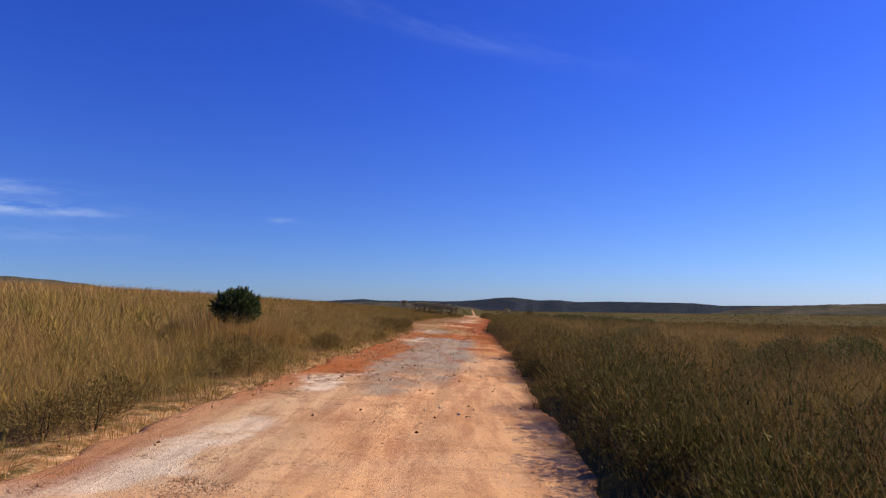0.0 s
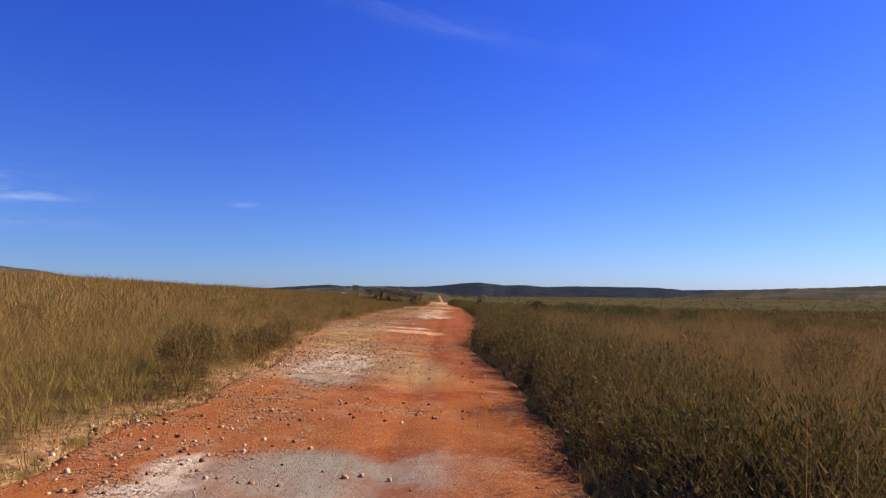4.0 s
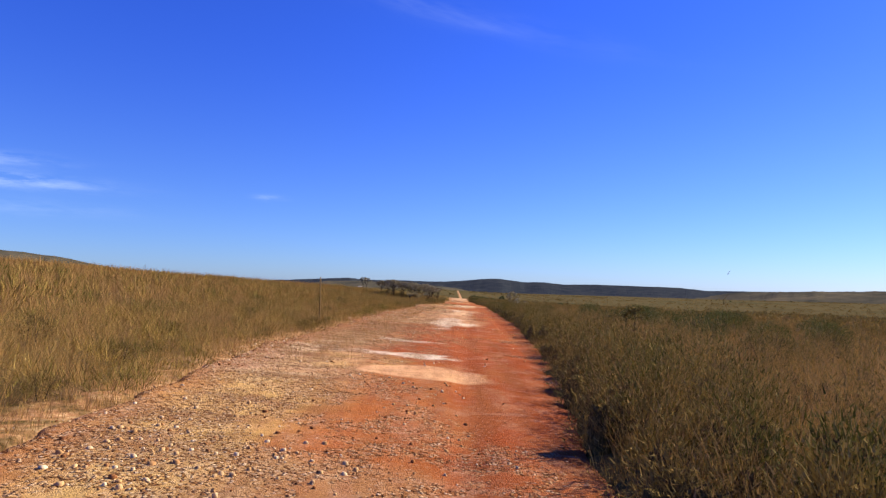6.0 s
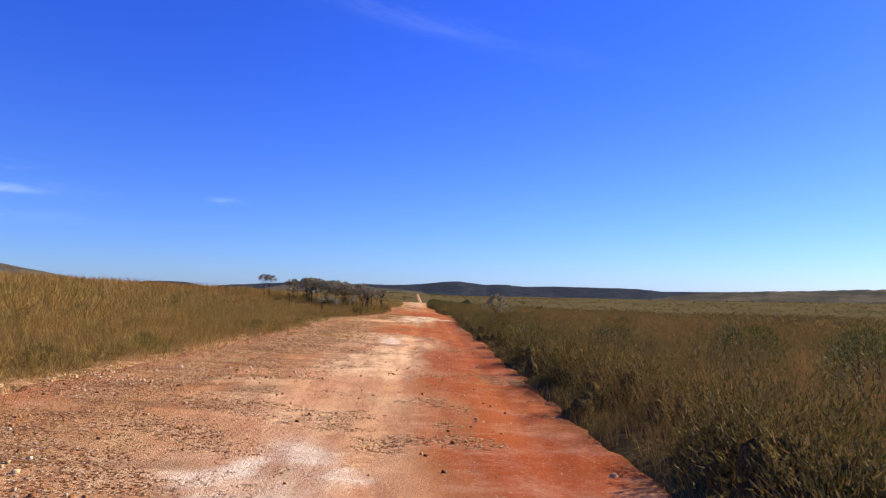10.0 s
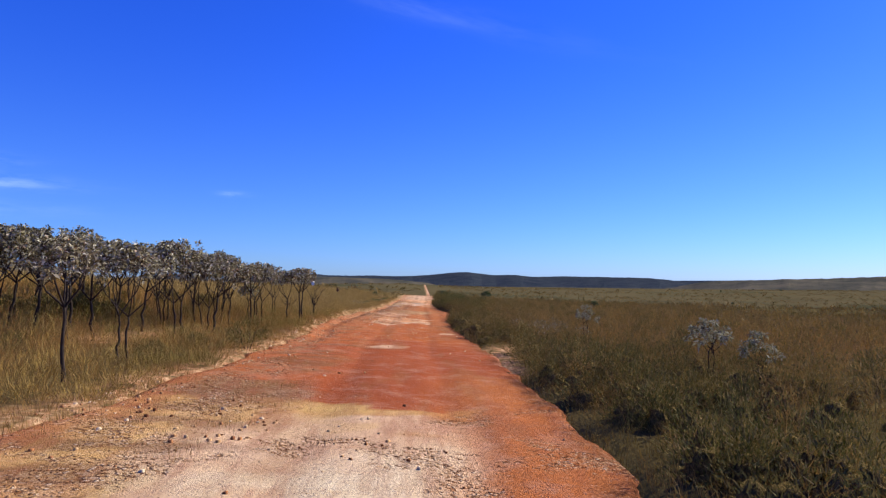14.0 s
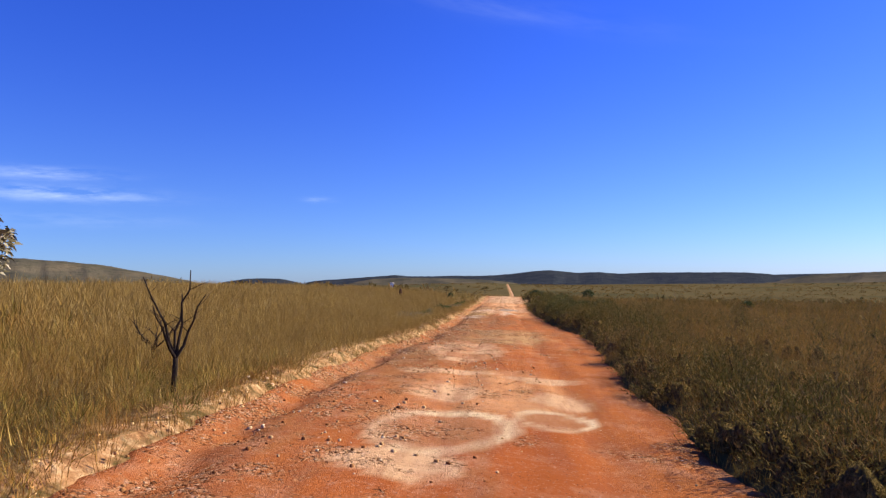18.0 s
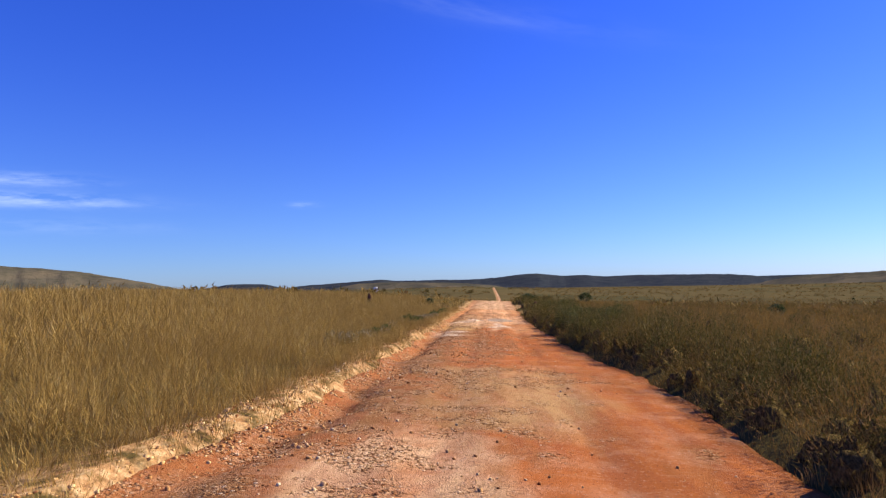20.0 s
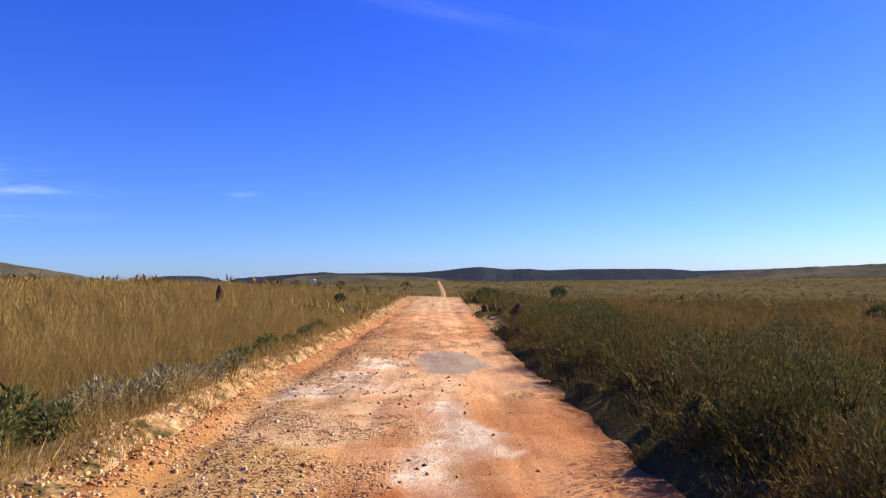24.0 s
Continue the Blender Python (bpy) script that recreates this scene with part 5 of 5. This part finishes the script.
def build_bent_tree(x, y):
    """A stunted tree whose upper stem bends over level, with leaves in drooping bunches."""
    rng = np.random.default_rng(121)
    root = thing("savanna_tree", "stunted tree bent level over the grass, with pale drooping leaves", "tree", "single trees")
    root.matrix_world = at_ground(x, y, -20)
    knee = (0.03, 0.0, 0.66)
    part("trunk", mesh_of("trunk", *tube(wander_line(rng, (0, 0, -0.08), knee, 5, 0.012), np.linspace(0.042, 0.03, 6), 7), flat=False), M_BARK, root, "dark rough bark")
    tops = []
    for end, r0 in (((0.45, 0.05, 0.74), 0.024), ((0.92, 0.1, 0.86), 0.022), ((1.02, -0.05, 0.70), 0.016), ((-0.25, 0.1, 0.92), 0.018), ((0.1, -0.15, 0.98), 0.018), ((0.4, 0.2, 1.0), 0.015), ((-0.05, 0.2, 0.86), 0.014), ((0.62, -0.1, 0.95), 0.013)):
        line = wander_line(rng, knee, end, 4, 0.02)
        part("limb", mesh_of("limb", *tube(line, np.linspace(r0, r0 * 0.35, 5), 5), flat=False), M_BARK, root)
        tops.append(end)
    tops = np.array(tops[1:])
    n = 620
    pick = rng.integers(0, len(tops), n)
    c = tops[pick] + rng.normal(0, 1, (n, 3)) * (0.10, 0.10, 0.055)
    d = rng.normal(0, 1, (n, 3)) + (c - tops[pick]) * 8
    v = leaves(rng, c, d, 0.075 * rng.uniform(0.6, 1.3, n), 0.03 * rng.uniform(0.7, 1.2, n), 0.5)
    part("crown", mesh_of("crown", *v), M_PALE, root, "bunches of pale drooping leathery leaves")


build_bent_tree(-1.99, 78.13)


def build_dead_tree(x, y, height, seed, label):
    rng = np.random.default_rng(seed)
    root = thing("dead_tree", label, "dead tree")
    root.matrix_world = at_ground(x, y)
    fork = (0.03, 0.02, height * 0.28)
    part("trunk", mesh_of("trunk", *tube(wander_line(rng, (0, 0, -0.08), fork, 3, 0.01), (0.040, 0.035, 0.031, 0.028), 7), flat=False), M_BARK, root)
    for a, r, h in ((0.3, 0.2, 1.0), (2.9, 0.42, 0.95), (1.6, 0.25, 0.8), (4.6, 0.35, 0.72), (6.1, 0.45, 0.8)):
        e = (math.cos(a) * r, math.sin(a) * r, height * h)
        line = wander_line(rng, fork, e, 5, 0.025)
        part("limb", mesh_of("limb", *tube(line, np.linspace(0.021, 0.006, 6), 6), flat=False), M_BARK, root)
        for k in (2, 3, 4):
            p = np.array(line[k])
            q = p + rng.normal(0, 1, 3) * (0.13, 0.13, 0.05) + (0, 0, 0.16)
            part("twig", mesh_of("twig", *tube([p, (p + q) / 2 + rng.normal(0, 0.015, 3), q], (0.006, 0.004, 0.002), 5), flat=False), M_BARK, root)


build_dead_tree(0.85, 105.05, 1.42, 131, "bare dead tree with dark forked limbs")
build_dead_tree(-0.6, 107.2, 0.75, 132, "fallen bare branch sticking out of the grass")

# dark undergrowth between the grove's stems
under = build_shrub(140, 0.5, 0.75, M_SHRUB, 1300, 0.085, "dark leafy undergrowth bush between the grove stems", "bush", "grove undergrowth", stems=5)
rng = np.random.default_rng(79)
for i in range(14):
    y = rng.uniform(94, 104)
    x = rng.uniform(np.interp(y, (86, 95, 106), (-4.5, -7.0, -6.0)), np.interp(y, (86, 97, 106), (-1.0, -1.2, -2.6)))
    copy_thing(under, at_ground(x, y, rng.uniform(0, 360), rng.uniform(0.5, 0.95)))
drop_source(under)

# the dark round bush by the start, and shrubs
big = build_shrub(141, 0.61, 0.9, M_BUSH, 4200, 0.11, "dense dark green rounded bush in dry grass", "bush", stems=12, lift=0.26)
big.matrix_world = at_ground(-6.16, 2.2)
sprig_rng = np.random.default_rng(142)
for i in range(26):
    a, r = sprig_rng.uniform(0, 2 * math.pi), 0.54 * math.sqrt(sprig_rng.uniform())
    foot = Vector((math.cos(a) * r, math.sin(a) * r, 0.66 + 0.44 * math.sqrt(max(0.0, 1 - (r / 0.64) ** 2))))
    out = Vector((math.cos(a) * r * 0.5, math.sin(a) * r * 0.5, 0.5)).normalized()
    k = 40
    at = np.array(foot) + np.array(out)[None] * sprig_rng.uniform(-0.08, 0.13, (k, 1))
    way = np.array(out)[None] * 1.2 + sprig_rng.normal(0, 0.6, (k, 3))
    part("sprig", mesh_of("sprig", *points_of_leaf(sprig_rng, at, way, sprig_rng.uniform(0.05, 0.10, k), sprig_rng.uniform(0.018, 0.03, k))), M_BUSH, big)

foot_rng = np.random.default_rng(143)
a, r = foot_rng.uniform(0, 2 * math.pi, 2600), 0.45 + 1.1 * foot_rng.uniform(0, 1, 2600) ** 0.8
fx, fy = -6.1 + np.cos(a) * r, 1.9 + np.sin(a) * r
thing("bush_grass", "tall dry grass tufts round the foot of the green bush", "grass", kind="stuff", material=M_GRASS,
      me=mesh_of("bush_grass", *spears(foot_rng, fx, fy, ground_z(fx, fy), foot_rng.uniform(0.4, 0.78, 2600), 0.011 * foot_rng.uniform(0.6, 1.4, 2600), foot_rng.uniform(0.1, 0.5, 2600), a)))

shrubs = [build_shrub(150 + i, r, h, M_SHRUB, n, l, "low dense olive-green heath shrub beside the dirt road", "shrub", "heath shrubs") for i, (r, h, n, l) in
          enumerate(((0.5, 0.8, 1900, 0.056), (0.38, 0.66, 1400, 0.05), (0.6, 0.86, 2300, 0.06), (0.32, 0.5, 1100, 0.045)))]
rng = np.random.default_rng(78)
placed = 0
while placed < 85:
    y = rng.uniform(-13, 165)
    d = rng.uniform(0.35, 6.5) if rng.uniform() < 0.7 else rng.uniform(6, 16)
    u = float(edge_right(np.array([y]))[0]) + d
    x = u + TURN * y
    if float(clearing(np.array([x, x - 0.45, x + 0.45, x]), np.array([y, y, y, y - 0.6])).max()) > 0.15:
        continue
    copy_thing(shrubs[int(rng.integers(0, 4))], at_ground(x, y, rng.uniform(0, 360), rng.uniform(0.75, 1.25) * float(np.interp(y, (0, 60, 90, 170), (1.1, 1.0, 0.85, 0.85)))))
    placed += 1
grey_shrub = build_shrub(161, 0.22, 0.30, M_BLEACHED, 260, 0.06, "low dead shrub with bleached grey leaves on the bank", "shrub", "bleached shrubs")
for x, y, r in ((2.1, 134.4, 0), (2.35, 134.6, 40), (2.5, 134.9, 80), (2.65, 135.2, 120), (2.4, 135.3, 10), (2.75, 135.6, 60), (2.5, 135.8, 200), (2.75, 136.1, 160), (2.35, 136.2, 100), (2.6, 136.5, 90), (2.8, 136.6, 30), (2.2, 135.0, 150),
                (2.1, 134.9, 70), (2.9, 137.2, 20), (1.5, 122.9, 40), (1.35, 123.3, 100), (1.6, 123.1, 160), (1.8, 124.8, 60), (1.9, 127.0, 20), (1.25, 122.6, 200), (1.7, 124.4, 130), (1.75, 130.2, 90),
                (9.0, 101.6, 200), (9.6, 102.4, 300), (10.2, 104.2, 290), (9.7, 100.8, 250), (8.9, 103.2, 260), (11.0, 105.5, 340), (10.4, 102.0, 310), (9.3, 100.0, 280), (10.0, 101.3, 330), (9.2, 104.0, 220), (10.8, 103.4, 270), (8.9, 137.2, 150), (8.6, 137.6, 100), (10.7, 100.2, 300), (9.8, 132.2, 200), (10.4, 131.2, 260), (10.1, 130.4, 320), (10.8, 132.0, 150)):
    copy_thing(grey_shrub, at_ground(x, y, r, 0.85 + 0.002 * r))
green_shrub = build_shrub(162, 0.3, 0.5, M_GREEN, 420, 0.09, "small fresh green shrub at the foot of the grass", "shrub", "green shrubs")
for x, y, r in ((2.2, 133.4, 0), (2.45, 133.7, 70), (1.95, 133.9, 140), (1.7, 133.6, 30), (2.3, 133.1, 90), (2.7, 137.7, 20), (2.65, 138.6, 50), (2.7, 140.1, 110), (2.85, 141.5, 10), (2.9, 143.0, 60), (3.0, 144.4, 130), (1.7, 126.3, 20), (1.8, 127.8, 50)):
    copy_thing(green_shrub, at_ground(x, y, r, 0.55 + 0.002 * r))
tall_grey = build_tree(165, 1.15, 0.74, 0.5, 2, 0.42, M_PALE, 560, 0.08, "grey heath trees", "knee-high crooked heath tree with a flat tuft of bleached leaves")
for x, y, r, k in ((10.3, 90.5, 10, 0.95), (10.1, 88.5, 70, 0.85), (10.7, 99.6, 130, 1.0), (11.9, 93.5, 50, 0.9)):
    copy_thing(tall_grey, at_ground(x, y, r, k))
drop_source(tall_grey)
tall_green = build_shrub(164, 0.75, 1.1, M_GREENBUSH, 4200, 0.06, "large dark green bush standing above the heath", "bush", "green heath bushes", stems=6)
for x, y, r, k in ((6.4, -0.8, 0, 0.85), (7.3, 0.4, 80, 0.9), (8.7, 0.2, 160, 0.95), (6.7, 2.4, 40, 0.7), (9.8, 2.2, 120, 1.0), (2.3, -3.2, 200, 0.5), (5.2, -2.4, 250, 0.7), (4.7, 5.4, 30, 0.72), (5.5, 6.9, 110, 0.8), (6.5, 8.6, 200, 0.85), (4.1, 3.6, 170, 0.62), (9.6, 41.5, 30, 1.1), (11.2, 43.0, 100, 1.15), (8.6, 45.2, 10, 1.0), (12.8, 44.4, 70, 1.2), (10.4, 47.5, 150, 1.15),
                   (14.5, 47.0, 220, 1.25), (8.9, 50.6, 60, 1.05), (12.0, 52.0, 20, 1.2), (16.5, 51.5, 90, 1.3), (10.2, 56.0, 140, 1.1), (14.4, 57.5, 200, 1.25), (7.9, 58.5, 170, 0.85), (19.0, 55.0, 45, 1.35), (9.0, 36.4, 300, 0.9), (12.2, 38.6, 260, 1.0), (15.8, 41.0, 15, 1.15), (18.5, 46.0, 110, 1.3),
                   (9.3, 141.0, 0, 0.85), (9.9, 143.2, 90, 0.95), (9.4, 145.6, 30, 0.9), (10.8, 147.0, 150, 1.0), (8.4, 131.6, 60, 0.75), (9.0, 133.4, 120, 0.8), (12.2, 139.0, 200, 0.9), (8.2, 127.4, 10, 0.8), (8.0, 129.0, 100, 0.75), (8.7, 130.0, 220, 0.85), (9.2, 128.2, 160, 0.85), (7.9, 125.6, 300, 0.65), (9.6, 131.2, 270, 0.8), (8.9, 135.2, 20, 0.85), (8.2, 133.0, 70, 0.6)):
    copy_thing(tall_green, at_ground(x, y, r, k))
drop_source(tall_green)
shrubs += [grey_shrub, green_shrub]
placed = 0
while placed < 95:
    y = rng.uniform(-12, 100) if placed < 50 else rng.uniform(-12, 45)
    u = float(edge_left(np.array([y]))[0]) - 0.25 - 6 * rng.uniform() ** 2
    copy_thing(shrubs[int(rng.integers(1, 4))], at_ground(u + TURN * y, y, rng.uniform(0, 360), rng.uniform(0.4, 0.75)))
    placed += 1
for k in shrubs:
    drop_source(k)


# ---- stones ----
def stone_mesh(rng, n, size):
    """Lumpy pebbles, one island each."""
    ring = [(math.cos(k * 1.2566), math.sin(k * 1.2566)) for k in range(5)]
    base = np.array([(0, 0, 0.8)] + [(0.85 * p, 0.85 * q, 0.45) for p, q in ring] + [(p, q, -0.5) for p, q in ring], float)
    faces = np.array([(0, 1 + k, 1 + (k + 1) % 5) for k in range(5)] + [(1 + k, 6 + k, 6 + (k + 1) % 5) for k in range(5)] + [(1 + k, 6 + (k + 1) % 5, 1 + (k + 1) % 5) for k in range(5)])
    v = base[None] * rng.uniform(0.65, 1.3, (n, 11, 1)) * size[:, None, None] * rng.uniform(0.6, 1.1, (n, 1, 3)) * (1, 1, 0.8)
    a = rng.uniform(0, 2 * math.pi, n)
    c, s = np.cos(a)[:, None], np.sin(a)[:, None]
    v = np.stack([v[..., 0] * c - v[..., 1] * s, v[..., 0] * s + v[..., 1] * c, v[..., 2]], -1)
    return v, (np.arange(n)[:, None, None] * 11 + faces[None]).reshape(-1, 3)


def top_z(x, y):
    u = x - TURN * y
    on = (u > edge_left(y) - 0.1) & (u < edge_right(y) + 0.05)
    return np.where(on, np.maximum(road_z(x, y), ground_z(x, y)), ground_z(x, y))


def build_gravel():
    rng = np.random.default_rng(81)
    n = 46000
    y = rng.uniform(-14, 150, n)
    w = edge_right(y) - edge_left(y)
    u = edge_left(y) + w * rng.beta(0.85, 2.2, n) * 1.02 - 0.25
    x = u + TURN * y
    keep = rng.uniform(0, 1, n) < (0.12 + 1.0 * smooth(0.42, 0.66, fbm(x, y, 1.6, 3, 82))) * np.interp(y, (-14, 0, 10, 22, 36, 70, 85, 88, 98, 104, 112, 130), (0.25, 0.25, 0.55, 1.0, 1.1, 1.0, 0.9, 0.14, 0.14, 0.4, 0.8, 0.9))
    for sy, su, ly, lu, soil in SLABS:
        keep &= np.hypot((y - sy) / ly, (u - su) / lu) > rng.uniform(0.8, 1.15, n)
    x, y = x[keep], y[keep]
    size = 0.008 + 0.022 * rng.uniform(0, 1, len(x)) ** 2.8
    v, f = stone_mesh(rng, len(x), size)
    v = v + np.stack([x, y, top_z(x, y) + size * 0.3], -1)[:, None]
    me = mesh_of("gravel", v.reshape(-1, 3), None, f, flat=False)
    thing("gravel", "loose laterite gravel and pebbles strewn on the road", "gravel", kind="stuff", me=me, material=M_STONE)


def build_clods():
    """Crumbled cream-coloured soil along the west bank."""
    rng = np.random.default_rng(86)
    n = 8000
    y = rng.uniform(101, 160, n)
    u = edge_left(y) + rng.normal(-0.02, 0.17, n)
    x = u + TURN * y
    keep = rng.uniform(0, 1, n) < 0.2 + 1.2 * smooth(0.35, 0.62, fbm(x, y, 1.4, 3, 88))
    x, y = x[keep], y[keep]
    size = 0.006 + 0.020 * rng.uniform(0, 1, len(x)) ** 2.4
    v, f = stone_mesh(rng, len(x), size)
    v = v + np.stack([x, y, top_z(x, y) + size * 0.2], -1)[:, None]
    thing("bank_clods", "crumbled cream and tan soil clods along the cut bank", "soil clods", kind="stuff", me=mesh_of("bank_clods", v.reshape(-1, 3), None, f), material=M_CLOD)


build_gravel()
build_clods()
rng = np.random.default_rng(83)
rock_meshes = []
for i in range(8):
    v, f = stone_mesh(rng, 1, np.array([1.0]))
    me = mesh_of("stone", v.reshape(-1, 3), None, f, flat=False)
    me.materials.append(M_STONE)
    rock_meshes.append(me)
for i in range(110):
    y = rng.uniform(-10, 150)
    left = rng.uniform() < 0.75
    u = float(edge_left(np.array([y]))[0] + rng.uniform(-0.5, 1.3)) if left else float(edge_right(np.array([y]))[0] + rng.uniform(-0.4, 0.3))
    x, s = u + TURN * y, 0.013 + 0.03 * rng.uniform() ** 2.5
    z = float(top_z(np.array([x]), np.array([y]))[0])
    ob = new("stone", rock_meshes[i % 8])
    ob.matrix_world = pose(x, y, z + s * 0.25, rng.uniform(-20, 20), rng.uniform(-20, 20), rng.uniform(0, 360)) @ Matrix.Diagonal((s, s, s, 1))
    tagged(ob, "loose pale and rusty stone lying on the road verge", "stone", "verge stones")


# ---- far things ----
def build_post():
    root = thing("fence_post", "weathered grey wooden post standing in the grass", "post")
    root.matrix_world = at_ground(-3.55, 37.8)
    part("shaft", mesh_of("shaft", *tube([(0, 0, -0.1), (0.005, 0, 0.75), (0, 0.008, 1.48)], (0.024, 0.022, 0.019), 8), flat=False), M_WOOD, root)


def build_mound(x, y, h, r):
    root = thing("termite_mound", "dark brown earthen termite mound in the grass", "termite mound", "termite mounds")
    root.matrix_world = at_ground(x, y)
    s = np.linspace(0, 1, 9)
    radii = r * (1 - s ** 2.2) ** 0.5 * (1 + 0.12 * np.sin(s * 17 + x))
    radii[-1] = r * 0.15
    part("body", mesh_of("body", *tube([(0.02 * math.sin(k * 3 + y), 0.02 * math.cos(k * 2), -0.1 + (h + 0.1) * k) for k in s], radii, 12), flat=False), M_MOUND, root)


def build_hut():
    root = thing("hut", "tiny far white-walled hut with a pale tiled roof", "house")
    x, y = -61.0, 540.0
    root.matrix_world = at_ground(x, y, 10)
    w, d, h = 2.6, 2.2, 2.6
    bm = bmesh.new()
    bmesh.ops.create_cube(bm, size=1, matrix=Matrix.Translation((0, 0, h / 2 - 0.3)) @ Matrix.Diagonal((w, d, h + 0.6, 1)))
    me = bpy.data.meshes.new("wall")
    bm.to_mesh(me)
    bm.free()
    part("wall", me, M_WHITE, root, "white-washed wall")
    v = np.array([(-w / 2 - 0.2, -d / 2 - 0.2, h), (w / 2 + 0.2, -d / 2 - 0.2, h), (w / 2 + 0.2, d / 2 + 0.2, h), (-w / 2 - 0.2, d / 2 + 0.2, h), (-w / 2 - 0.2, 0, h + 0.7), (w / 2 + 0.2, 0, h + 0.7)])
    part("roof", mesh_of("roof", v, [(0, 1, 5, 4), (2, 3, 4, 5), (3, 2, 1, 0)], [(0, 4, 3), (1, 2, 5)]), M_TILE, root, "low pale tiled roof")


build_post()
for args in ((-3.5, 157.3, 0.95, 0.2), (8.9, 148.6, 0.8, 0.3)):
    build_mound(*args)
build_hut()
# scattered far bushes on the plain
far_bush = build_shrub(171, 0.9, 1.5, M_BUSH, 900, 0.22, "dark solitary bush on the open plain", "bush", "plain bushes", 6)
rng = np.random.default_rng(84)
for x, y, s in ((19.4, 187.6, 0.9), (0.7, 168, 0.45), (4.4, 219, 0.7), (-2.5, 205, 0.6), (13.5, 215, 0.8), (30, 160, 0.7), (11.0, 177.0, 0.75), (11.9, 178.5, 0.6)):
    copy_thing(far_bush, at_ground(x, y, 60 * s, s))
for i in range(16):
    y = rng.uniform(220, 900)
    x = y * rng.uniform(-0.55, 0.65)
    if abs(x - TURN * y) > 9:
        copy_thing(far_bush, at_ground(x, y, rng.uniform(0, 360), rng.uniform(0.5, 1.1)))
drop_source(far_bush)
